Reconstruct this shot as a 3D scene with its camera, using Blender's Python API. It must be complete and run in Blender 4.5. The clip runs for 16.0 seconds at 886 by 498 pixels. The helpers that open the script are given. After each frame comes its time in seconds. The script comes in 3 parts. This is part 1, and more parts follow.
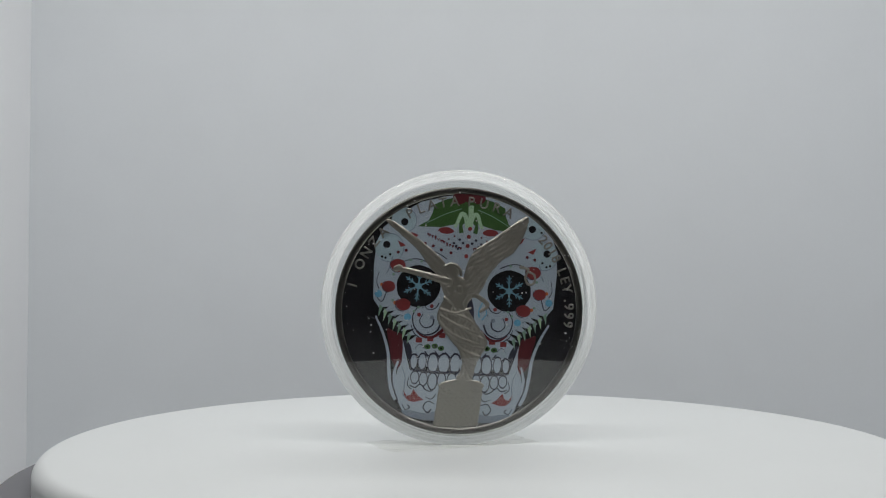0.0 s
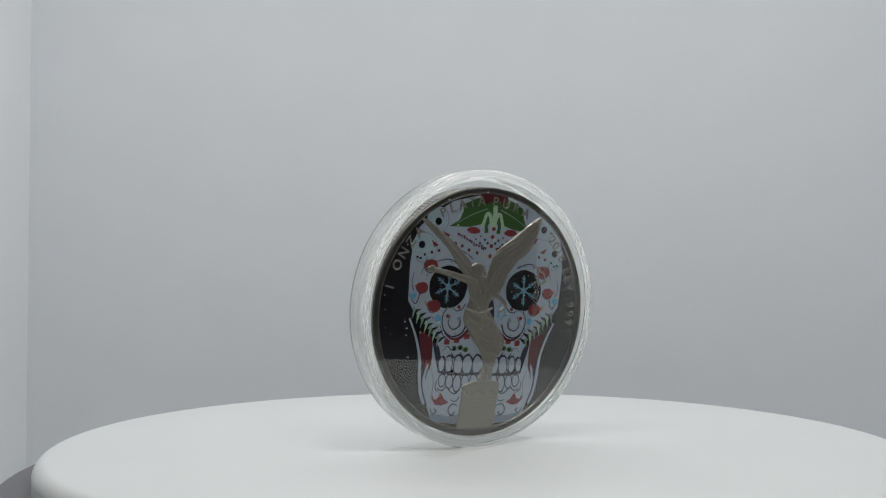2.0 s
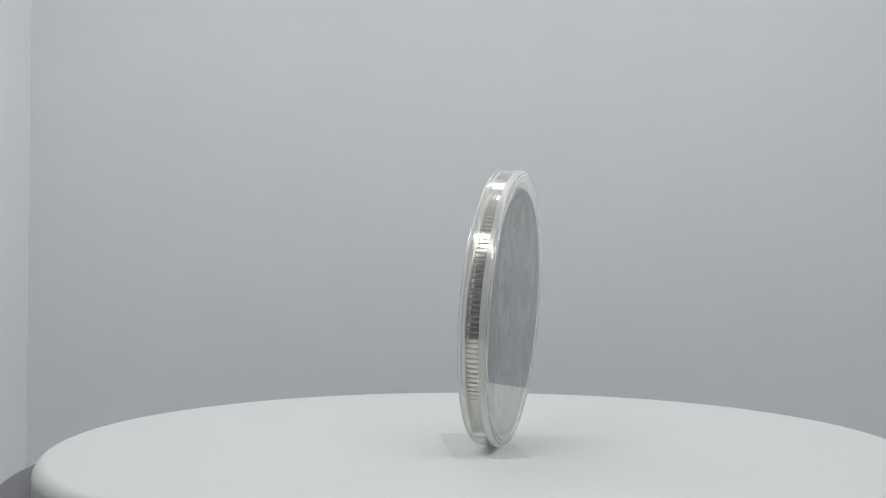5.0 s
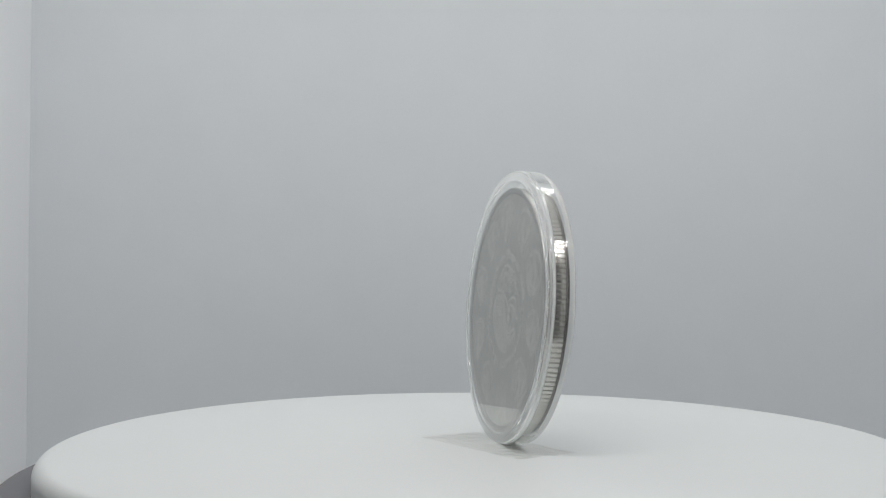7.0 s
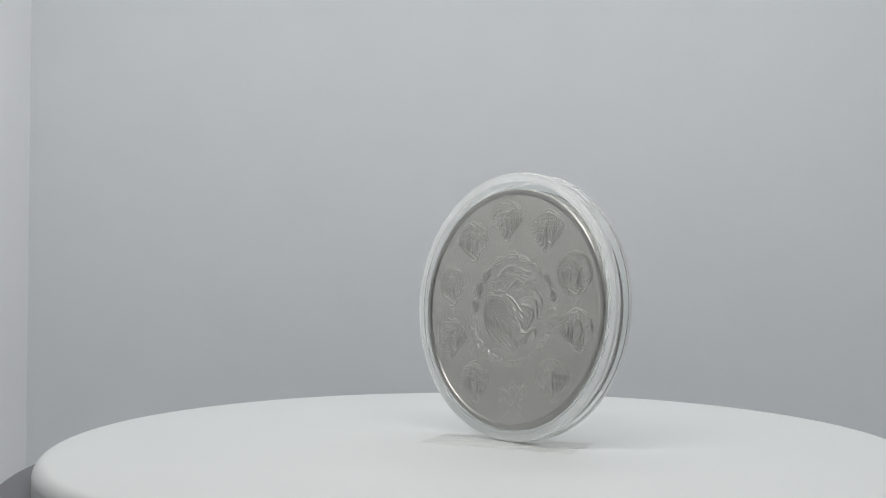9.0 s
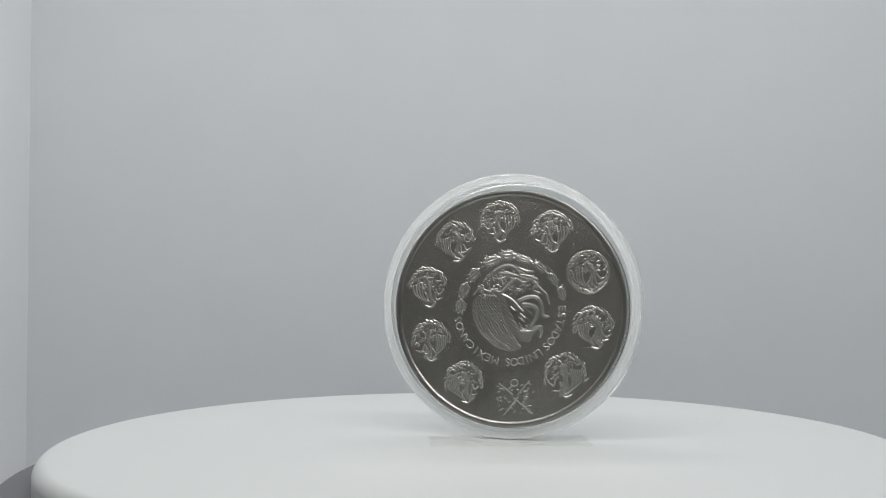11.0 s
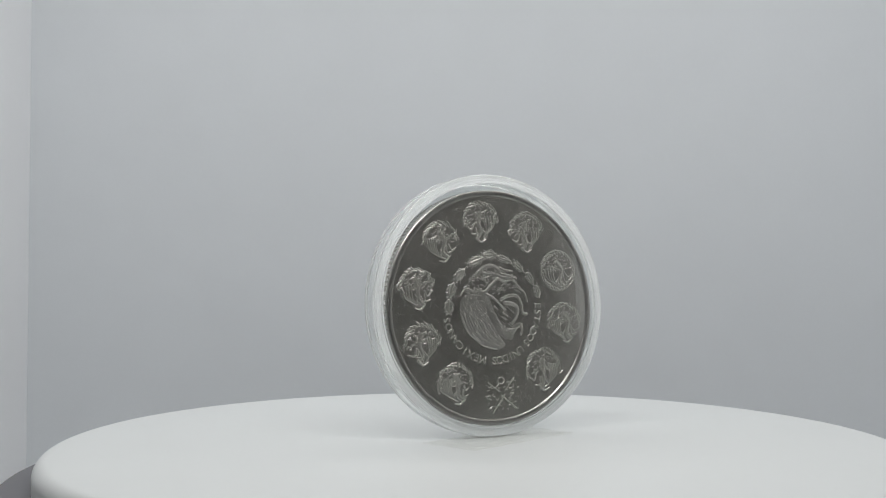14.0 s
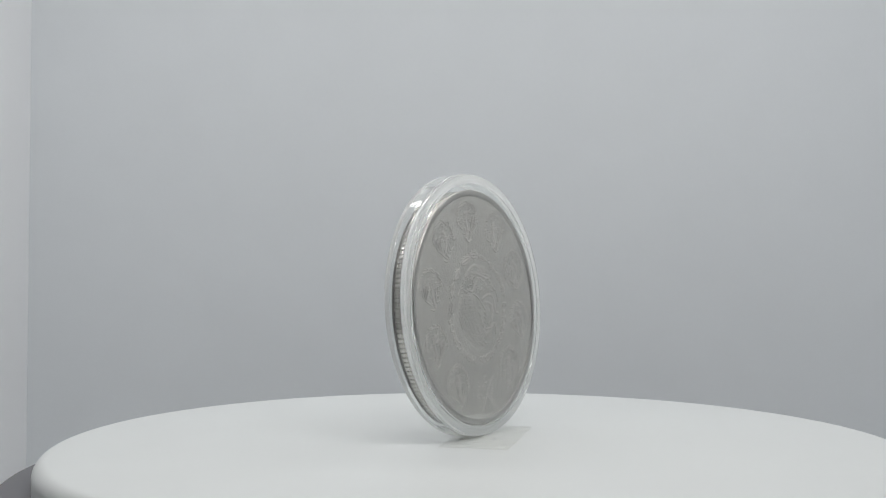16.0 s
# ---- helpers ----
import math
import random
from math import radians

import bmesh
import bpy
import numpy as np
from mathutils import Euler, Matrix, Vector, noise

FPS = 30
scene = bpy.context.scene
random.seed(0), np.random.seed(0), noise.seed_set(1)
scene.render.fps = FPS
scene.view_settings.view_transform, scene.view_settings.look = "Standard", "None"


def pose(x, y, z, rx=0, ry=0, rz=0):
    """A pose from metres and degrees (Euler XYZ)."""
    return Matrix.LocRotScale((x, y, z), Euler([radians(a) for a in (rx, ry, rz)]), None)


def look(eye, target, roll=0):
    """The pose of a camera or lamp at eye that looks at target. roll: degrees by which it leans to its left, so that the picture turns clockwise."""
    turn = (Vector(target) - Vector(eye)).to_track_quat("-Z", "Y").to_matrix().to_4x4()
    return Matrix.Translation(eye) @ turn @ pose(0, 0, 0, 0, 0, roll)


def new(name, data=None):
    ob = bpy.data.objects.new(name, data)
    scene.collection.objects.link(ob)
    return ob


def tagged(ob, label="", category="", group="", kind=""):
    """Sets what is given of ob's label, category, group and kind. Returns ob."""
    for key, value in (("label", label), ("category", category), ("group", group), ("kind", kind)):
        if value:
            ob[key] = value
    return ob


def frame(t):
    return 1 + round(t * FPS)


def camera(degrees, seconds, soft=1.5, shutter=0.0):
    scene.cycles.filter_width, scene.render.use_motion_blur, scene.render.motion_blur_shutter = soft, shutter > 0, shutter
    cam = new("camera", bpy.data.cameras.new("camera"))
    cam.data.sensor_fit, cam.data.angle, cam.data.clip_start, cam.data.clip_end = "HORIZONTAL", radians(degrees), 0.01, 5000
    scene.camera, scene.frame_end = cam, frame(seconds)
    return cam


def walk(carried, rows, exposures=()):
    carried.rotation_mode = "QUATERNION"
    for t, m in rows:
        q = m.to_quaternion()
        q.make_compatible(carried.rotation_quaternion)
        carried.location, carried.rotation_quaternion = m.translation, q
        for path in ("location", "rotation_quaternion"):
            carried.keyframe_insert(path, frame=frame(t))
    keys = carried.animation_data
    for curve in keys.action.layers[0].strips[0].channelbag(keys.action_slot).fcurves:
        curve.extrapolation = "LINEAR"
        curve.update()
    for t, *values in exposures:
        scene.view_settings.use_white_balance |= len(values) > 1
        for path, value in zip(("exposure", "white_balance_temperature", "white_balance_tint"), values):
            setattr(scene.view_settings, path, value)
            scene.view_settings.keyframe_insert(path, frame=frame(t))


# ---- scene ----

MM = 0.001

# ---------------------------------------------------------------- camera
cam = camera(40.13, 16.0, soft=1.1)
EYE = Vector((0.0, -0.2025, 0.03156))
CAM = Matrix.Translation(EYE) @ pose(0, 0, 0, 90.06, 0, 1.79) @ pose(0, 0, 0, 0, 0, 0.19)
walk(cam, [(0.0, CAM), (16.0, CAM)], exposures=[(0.0, 0.0), (16.0, 0.0)])

# ---------------------------------------------------------------- light
world = bpy.data.worlds.new("room_dark")
scene.world = world
world.use_nodes = True
world.node_tree.nodes["Background"].inputs["Color"].default_value = (0.5, 0.52, 0.55, 1)
world.node_tree.nodes["Background"].inputs["Strength"].default_value = 0.02


def strip_lamp(name, at, aim, sx, sy, watts):
    lamp = bpy.data.lights.new(name, "AREA")
    lamp.shape, lamp.size, lamp.size_y, lamp.energy = "RECTANGLE", sx, sy, watts
    lamp.color = (1.0, 0.985, 0.965)
    ob = new(name, lamp)
    ob.matrix_world = look(at, aim)
    return ob


# two LED rows under the light box's ceiling, one along its open front and one towards the back
strip_lamp("led_light_back", (0.0, 0.082, 0.183), (0.0, 0.0, 0.0), 0.25, 0.016, 0.100)
strip_lamp("led_light_front", (0.0, -0.094, 0.182), (0.0, -0.03, 0.0), 0.25, 0.016, 0.212)


# ---------------------------------------------------------------- materials
def material(name, color, rough=0.5, metal=0.0, grain=0.0, grain_scale=400.0, bump=0.0, bump_scale=900.0, coat=0.0, ior=1.5, stain=0.0, gleam=0.0):
    """A principled surface with fine grain and broad stains, sized in metres."""
    mat = bpy.data.materials.new(name)
    mat.use_nodes = True
    nt = mat.node_tree
    n, ln = nt.nodes, nt.links
    b = n["Principled BSDF"]
    b.inputs["Base Color"].default_value = (*color, 1)
    b.inputs["Roughness"].default_value = rough
    b.inputs["Metallic"].default_value = metal
    b.inputs["IOR"].default_value = ior
    b.inputs["Coat Weight"].default_value = coat
    b.inputs["Coat Roughness"].default_value = 0.04
    tc = n.new("ShaderNodeTexCoord")
    if grain or stain:
        fine = n.new("ShaderNodeTexNoise")
        fine.inputs["Scale"].default_value, fine.inputs["Detail"].default_value = grain_scale, 6
        broad = n.new("ShaderNodeTexNoise")
        broad.inputs["Scale"].default_value, broad.inputs["Detail"].default_value = grain_scale / 14, 3
        ln.new(tc.outputs["Object"], fine.inputs["Vector"])
        ln.new(tc.outputs["Object"], broad.inputs["Vector"])
        r1 = n.new("ShaderNodeMapRange")
        r1.inputs["To Min"].default_value, r1.inputs["To Max"].default_value = 1 - grain, 1 + grain
        r2 = n.new("ShaderNodeMapRange")
        r2.inputs["To Min"].default_value, r2.inputs["To Max"].default_value = 1 - stain, 1 + stain
        ln.new(fine.outputs["Fac"], r1.inputs["Value"])
        ln.new(broad.outputs["Fac"], r2.inputs["Value"])
        mul = n.new("ShaderNodeMath")
        mul.operation = "MULTIPLY"
        ln.new(r1.outputs["Result"], mul.inputs[0])
        ln.new(r2.outputs["Result"], mul.inputs[1])
        sc = n.new("ShaderNodeVectorMath")
        sc.operation = "SCALE"
        sc.inputs[0].default_value = color
        ln.new(mul.outputs[0], sc.inputs["Scale"])
        ln.new(sc.outputs[0], b.inputs["Base Color"])
        rr = n.new("ShaderNodeMath")
        rr.operation = "MULTIPLY"
        rr.inputs[1].default_value = rough
        ln.new(r2.outputs["Result"], rr.inputs[0])
        ln.new(rr.outputs[0], b.inputs["Roughness"])
    if bump:
        nz = n.new("ShaderNodeTexNoise")
        nz.inputs["Scale"].default_value, nz.inputs["Detail"].default_value = bump_scale, 5
        bp = n.new("ShaderNodeBump")
        bp.inputs["Strength"].default_value, bp.inputs["Distance"].default_value = bump, 0.0002
        ln.new(tc.outputs["Object"], nz.inputs["Vector"])
        ln.new(nz.outputs["Fac"], bp.inputs["Height"])
        ln.new(bp.outputs["Normal"], b.inputs["Normal"])
    if gleam:
        # a polished share of the surface that mirrors more sharply
        g, mx = n.new("ShaderNodeBsdfGlossy"), n.new("ShaderNodeMixShader")
        g.inputs["Color"].default_value, g.inputs["Roughness"].default_value = (*color, 1), 0.16
        mx.inputs[0].default_value = gleam
        ln.new(b.outputs[0], mx.inputs[1])
        ln.new(g.outputs[0], mx.inputs[2])
        ln.new(mx.outputs[0], n["Material Output"].inputs["Surface"])
    return mat


def clear_plastic(name, tint=(1, 1, 1), rough=0.0, ior=1.49, whiten=0.0):
    mat = bpy.data.materials.new(name)
    mat.use_nodes = True
    nt = mat.node_tree
    nt.nodes.remove(nt.nodes["Principled BSDF"])
    g = nt.nodes.new("ShaderNodeBsdfGlass")
    g.inputs["Color"].default_value = (*tint, 1)
    g.inputs["Roughness"].default_value = rough
    g.inputs["IOR"].default_value = ior
    top = g
    if whiten:
        d, tr, m1, m2 = (nt.nodes.new("ShaderNode" + k) for k in ("BsdfDiffuse", "BsdfTranslucent", "MixShader", "MixShader"))
        for k in (d, tr):
            k.inputs["Color"].default_value = (0.925, 0.945, 0.955, 1)
        m1.inputs[0].default_value, m2.inputs[0].default_value = 0.5, whiten
        nt.links.new(d.outputs[0], m1.inputs[1])
        nt.links.new(tr.outputs[0], m1.inputs[2])
        nt.links.new(g.outputs[0], m2.inputs[1])
        nt.links.new(m1.outputs[0], m2.inputs[2])
        top = m2
    nt.links.new(top.outputs[0], nt.nodes["Material Output"].inputs["Surface"])
    return mat


def clear_film(name, tint, rough, ior):
    """A thin clear film: what lies under it, and the gloss of its skin."""
    mat = bpy.data.materials.new(name)
    mat.use_nodes = True
    nt = mat.node_tree
    nt.nodes.remove(nt.nodes["Principled BSDF"])
    t, g, f, m = (nt.nodes.new("ShaderNode" + k) for k in ("BsdfTransparent", "BsdfGlossy", "Fresnel", "MixShader"))
    t.inputs["Color"].default_value = (*tint, 1)
    g.inputs["Roughness"].default_value = rough
    f.inputs["IOR"].default_value = ior
    nt.links.new(f.outputs[0], m.inputs[0])
    nt.links.new(t.outputs[0], m.inputs[1])
    nt.links.new(g.outputs[0], m.inputs[2])
    nt.links.new(m.outputs[0], nt.nodes["Material Output"].inputs["Surface"])
    return mat


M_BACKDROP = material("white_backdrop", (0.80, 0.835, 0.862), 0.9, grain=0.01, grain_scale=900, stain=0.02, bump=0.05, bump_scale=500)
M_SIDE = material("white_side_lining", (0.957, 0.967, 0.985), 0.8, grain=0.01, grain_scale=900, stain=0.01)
M_PLATTER = material("white_plastic", (0.785, 0.815, 0.815), 0.42, grain=0.008, grain_scale=600, stain=0.015, bump=0.03, bump_scale=2500)
M_BASE = material("grey_plastic", (0.15, 0.15, 0.165), 0.5, grain=0.02, grain_scale=700, stain=0.03)
M_DESK = material("dark_desk", (0.06, 0.055, 0.05), 0.5, grain=0.1, grain_scale=60, stain=0.1)
M_FLOOR = material("white_floor_lining", (0.66, 0.68, 0.685), 0.9, grain=0.05, grain_scale=500, stain=0.03)
M_DUST = material("pale_dust", (0.6, 0.6, 0.6), 0.9, grain=0.1, grain_scale=3000)
M_CLEAR = clear_plastic("clear_acrylic", (0.99, 0.995, 0.99))
# the matt white share imitates light refracted through the clear rim
M_RIM_SHEEN = clear_plastic("acrylic_rim_sheen", (0.99, 0.995, 0.99), 0.0, ior=1.47, whiten=0.15)
M_LIP_GLINT = clear_plastic("acrylic_lip_glint", (0.99, 0.995, 0.99), 0.0, ior=1.47, whiten=0.58)
M_SIDEWALL = clear_plastic("polished_acrylic_rim", (0.99, 0.995, 0.99), 0.0, ior=1.47, whiten=0.06)
M_TAPE = clear_film("clear_tape", (0.993, 0.99, 0.98), 0.05, 1.10)
M_TAPE_BACK = clear_film("clear_tape_underside", (0.995, 0.995, 0.99), 0.3, 1.0)


# ---------------------------------------------------------------- mesh tools
def mesh_of(name, bm, mat, smooth=None):
    """A mesh from a bmesh, with smooth shading below that angle."""
    bmesh.ops.recalc_face_normals(bm, faces=bm.faces)
    me = bpy.data.meshes.new(name)
    bm.to_mesh(me)
    bm.free()
    if mat:
        me.materials.append(mat)
    if smooth:
        me.shade_smooth()
        me.set_sharp_from_angle(angle=radians(smooth))
    return me


def part(name, bm, mat, parent, label="", smooth=30):
    ob = new(name, mesh_of(name, bm, mat, smooth))
    ob.parent = parent
    if label:
        tagged(ob, label)
    return ob


def box_bm(x0, x1, y0, y1, z0, z1, bevel=0.0, bm=None):
    bm = bm or bmesh.new()
    made = bmesh.ops.create_cube(bm, size=1.0)["verts"]
    bmesh.ops.scale(bm, vec=(x1 - x0, y1 - y0, z1 - z0), verts=made)
    bmesh.ops.translate(bm, vec=((x0 + x1) / 2, (y0 + y1) / 2, (z0 + z1) / 2), verts=made)
    if bevel:
        edges = list({e for v in made for e in v.link_edges})
        bmesh.ops.bevel(bm, geom=edges, offset=bevel, segments=3, profile=0.5, affect="EDGES")
    return bm


def lathe(profile, steps=128, axis="Z", closed=False):
    """Turns (radius, height) pairs, in mm, round an axis; height runs along it. Points on the axis become poles."""
    bm = bmesh.new()
    rings = []
    for r, h in profile:
        if r < 1e-6:
            p = (0, 0, h) if axis == "Z" else (0, -h, 0)
            rings.append([bm.verts.new([c * MM for c in p])])
            continue
        ring = []
        for i in range(steps):
            a = 2 * math.pi * i / steps
            c, s = r * math.cos(a), r * math.sin(a)
            p = (c, s, h) if axis == "Z" else (c, -h, s)
            ring.append(bm.verts.new([q * MM for q in p]))
        rings.append(ring)
    pairs = list(zip(rings, rings[1:]))
    if closed:
        pairs.append((rings[-1], rings[0]))
    for a, b in pairs:
        if len(a) == 1 and len(b) == 1:
            continue
        for i in range(steps):
            j = (i + 1) % steps
            if len(a) == 1:
                bm.faces.new((a[0], b[i], b[j]))
            elif len(b) == 1:
                bm.faces.new((a[i], a[j], b[0]))
            else:
                bm.faces.new((a[i], a[j], b[j], b[i]))
    return bm


def rounded(cr, ch, r, a0, a1, n=6):
    """Points of an arc in a profile."""
    return [(cr + r * math.cos(radians(a0 + (a1 - a0) * i / n)), ch + r * math.sin(radians(a0 + (a1 - a0) * i / n))) for i in range(n + 1)]


# ---------------------------------------------------------------- the light box and the room
BOX_X, BOX_F, BOX_B, BOX_Z0, BOX_Z1 = 0.1331, -0.0455, 0.150, -0.068, 0.187


def plain(name, bm, mat, label, category, kind="structure"):
    return tagged(new(name, mesh_of(name, bm, mat)), label, category, kind=kind)


def light_box():
    t = 0.006
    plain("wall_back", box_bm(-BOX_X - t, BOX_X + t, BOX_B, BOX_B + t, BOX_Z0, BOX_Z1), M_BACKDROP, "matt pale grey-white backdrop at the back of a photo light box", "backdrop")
    plain("wall_left", box_bm(-BOX_X - t, -BOX_X, BOX_F, BOX_B, BOX_Z0, BOX_Z1), M_SIDE, "bright white side wall of a photo light box", "wall").matrix_world = Matrix.Translation((-BOX_X, 0, 0)) @ pose(0, 0, 0, 0, 0.5, 0) @ Matrix.Translation((BOX_X, 0, 0))
    plain("wall_right", box_bm(BOX_X, BOX_X + t, BOX_F, BOX_B, BOX_Z0, BOX_Z1), M_SIDE, "bright white side wall of a photo light box", "wall")
    plain("floor", box_bm(-BOX_X - t, BOX_X + t, BOX_F - 0.04, BOX_B + t, BOX_Z0 - t, BOX_Z0), M_FLOOR, "matt white floor of a photo light box", "floor")
    plain("ceiling", box_bm(-BOX_X - t, BOX_X + t, BOX_F - 0.06, BOX_B + t, BOX_Z1, BOX_Z1 + t), M_SIDE, "white ceiling of a photo light box", "ceiling")


def desk():
    plain("desk_top", box_bm(-0.30, 0.30, -0.34, 0.42, -0.099, -0.0745, 0.004), M_DESK, "dark desk top under the light box", "desk")


light_box()
desk()

# ---------------------------------------------------------------- the turntable
turntable = tagged(new("turntable"), "round white motorised turntable with a wider dark grey base", "turntable")
turntable.matrix_world = pose(0, 0, -68 * MM)


def make_turntable():
    h = 67.75
    rim = 71.0
    prof = [(0, h), (rim - 2.9, h), (rim - 2.4, h)] + rounded(rim - 2.4, h - 2.4, 2.4, 90, 0, 8)[1:] + [(rim, h - 4.6), (rim - 0.4, h - 4.8), (0, h - 4.8)]
    p = part("platter", lathe(prof, 192), M_PLATTER, turntable, "smooth white plastic platter with a rounded rim")
    hb = h - 5.05
    prof = [(0, hb), (76.1, hb)] + rounded(76.1, hb - 0.9, 0.9, 90, 0, 4)[1:] + [(77.0, 1.0), (76.0, 0), (0, 0)]
    part("base", lathe(prof, 192), M_BASE, turntable, "dark grey plastic base")
    return p


platter = make_turntable()

# ---------------------------------------------------------------- the capsule and the coin
LEAN = -3.98
COIN_AT = Vector((-4.03, -4.72, 21.76)) * MM
RC = 22.35

capsule = tagged(new("coin_capsule"), "round clear acrylic coin capsule standing on its edge", "coin capsule")
coin = tagged(new("coin"), "silver coin with a coloured skull print, in a clear capsule", "coin")


def turned(t):
    """How far the platter has turned at t seconds, in degrees."""
    return math.degrees(0.0697 + 0.2551 * t + 0.000397 * (t - 8) ** 2)


def spot(t):
    """Where the coin stands, and how it is turned, at t seconds."""
    return pose(0, 0, 0, 0, 0, turned(t)) @ Matrix.Translation(COIN_AT) @ pose(0, 0, 0, -LEAN, 0, 0)


def make_capsule():
    """Two halves, each a clear window in a thicker rim; the front lid laps over the back half."""
    up = 0.48
    front = [(20.7, 2.16), (20.8, 2.19), (20.95, 2.22), (21.35, 2.22), (21.45, 2.17), (21.55, 2.22)] + rounded(RC - 0.7, 1.52, 0.7, 90, 0, 5)[1:] + [(RC, 1.05), (RC, -1.12), (RC - 0.1, -1.22), (20.85, -1.22), (20.85, 1.86), (20.7, 1.97)]
    back = [(20.7, -2.16), (20.8, -2.19), (20.95, -2.22), (21.4, -2.22), (21.5, -2.17)] + rounded(RC - 0.6, -1.72, 0.5, -90, 0, 5)[1:] + [(RC - 0.1, -1.4), (RC - 0.18, -1.3), (20.85, -1.3), (20.85, -1.86), (20.7, -1.97)]
    for name, sign, prof in (("front_lid", 1, front), ("back_half", -1, back)):
        rim = part(name, lathe(prof, 256, "Y", closed=True), M_RIM_SHEEN, capsule, "clear acrylic rim, light caught at its edges put in as milky white", smooth=35)
        pane = part("window", lathe([(0, 2.16 * sign), (20.697, 2.16 * sign), (20.697, 1.97 * sign), (0, 1.97 * sign)], 160, "Y"), M_CLEAR, rim, "clear flat window")
        rim.visible_shadow = pane.visible_shadow = False
        # turned outer wall is polished clear; whitened front and back faces imitate refracted light
        rim.data.materials.append(M_SIDEWALL)
        rim.data.materials.append(M_LIP_GLINT)
        # narrow milky lips stand in for bright lines of light at the edges
        for f in rim.data.polygons:
            q = math.hypot(f.center.x, f.center.z) / MM
            lip = q < 20.96 or 21.42 < q < 21.58 or q > RC - 0.22
            wall = abs(f.normal.y) < 0.15 and not (sign > 0 and f.center.y < -1.2 * MM and q > RC - 0.1)
            f.material_index = 1 if wall else 2 if lip else 0
        for v in rim.data.vertices:
            v.co.z += up * MM
        for v in pane.data.vertices:
            v.co.z += up * MM


make_capsule()


def dust():
    """Fine dust on the outside of the front window."""
    rnd, bm = random.Random(4), bmesh.new()
    for _ in range(150):
        a, q = rnd.uniform(0, 2 * math.pi), 20 * math.sqrt(rnd.random())
        r = rnd.choice((0.05, 0.06, 0.08, 0.11))
        m = Matrix.Translation(Vector((q * math.cos(a), -2.17, q * math.sin(a) + 0.3)) * MM)
        made = bmesh.ops.create_icosphere(bm, subdivisions=1, radius=r * MM, matrix=m)["verts"]
        bmesh.ops.scale(bm, vec=(rnd.uniform(0.6, 1.8), 0.5, rnd.uniform(0.6, 1.4)), space=m.inverted(), verts=made)
    tagged(part("dust", bm, M_DUST, capsule, "pale specks of dust"), kind="stuff")


dust()
# -- coin surfaces
M_SILVER = material("antique_silver", (0.61, 0.592, 0.562), 0.40, 1.0, grain=0.05, grain_scale=900, stain=0.12, bump=0.05, bump_scale=6000, gleam=0.50)
M_RELIEF = material("worn_silver_relief", (0.60, 0.585, 0.555), 0.38, 1.0, grain=0.08, grain_scale=1200, stain=0.1, bump=0.12, bump_scale=5000, gleam=0.22)
M_STATUE = material("frosted_silver", (0.275, 0.258, 0.232), 0.42, 1.0, grain=0.15, grain_scale=1500, stain=0.1, bump=0.2, bump_scale=4000)
M_LETTER = material("dull_silver_lettering", (0.23, 0.222, 0.205), 0.42, 1.0, grain=0.12, grain_scale=1500, stain=0.1)
M_RIM = material("dark_toned_silver", (0.10, 0.094, 0.088), 0.35, 1.0, grain=0.1, grain_scale=900, stain=0.1)
M_BACK_RIM = material("toned_silver_rim", (0.42, 0.41, 0.395), 0.35, 1.0, grain=0.1, grain_scale=900, stain=0.1)
M_REED = material("bright_silver_edge", (0.66, 0.64, 0.61), 0.13, 1.0, grain=0.05, grain_scale=900, stain=0.05)


def paint(name, color, rough=0.44, metal=0.6):
    """A translucent print over bright metal: part of the light comes back as from a tinted sheen."""
    return material(name, color, rough, metal, grain=0.05, grain_scale=1800, stain=0.05)


M_BLACK = paint("black_enamel", (0.008, 0.008, 0.010), 0.22, 0.0)
M_WHITE = paint("pale_blue_white_enamel", (0.37, 0.43, 0.51))
M_ICE = paint("ice_blue_enamel", (0.35, 0.455, 0.52))
M_RED = paint("red_enamel", (0.20, 0.035, 0.038))
M_WINE = paint("dark_red_enamel", (0.10, 0.016, 0.022))
M_GREEN = paint("holly_green_enamel", (0.045, 0.105, 0.03))
M_PALE = paint("pale_green_enamel", (0.36, 0.52, 0.36))
M_LEAF = paint("grey_green_enamel", (0.20, 0.32, 0.25))
M_BLUE = paint("sky_blue_enamel", (0.13, 0.36, 0.55))
M_FLAKE = paint("snowflake_blue_enamel", (0.15, 0.31, 0.40))
M_LINE = paint("dark_line_enamel", (0.035, 0.035, 0.055))
M_GREY = paint("slate_enamel", (0.20, 0.24, 0.30))
M_ORANGE = paint("orange_enamel", (0.50, 0.14, 0.05))

FIELD = 1.6   # height of both fields over the coin's middle plane, mm
TURN_PRINT, SHIFT_PRINT = -3.2, 0.58


def on_front(x, y, n):
    return Vector((x, -n, y)) * MM


def on_back(x, y, n):
    return Vector((-x, n, y)) * MM


def on_print(x, y, n):
    a = radians(TURN_PRINT)
    return on_front(SHIFT_PRINT + x * math.cos(a) - y * math.sin(a), x * math.sin(a) + y * math.cos(a), n)


def curve_through(pts, closed=True, n=5):
    """A smooth line through the points."""
    out, m = [], len(pts)
    for i in range(m if closed else m - 1):
        p = [Vector(pts[(i + k) % m] if closed else pts[min(max(i + k, 0), m - 1)]) for k in (-1, 0, 1, 2)]
        for j in range(n):
            t = j / n
            out.append(0.5 * (2 * p[1] + (p[2] - p[0]) * t + (2 * p[0] - 5 * p[1] + 4 * p[2] - p[3]) * t * t + (3 * p[1] - p[0] - 3 * p[2] + p[3]) * t ** 3))
    if not closed:
        out.append(Vector(pts[-1]))
    return out


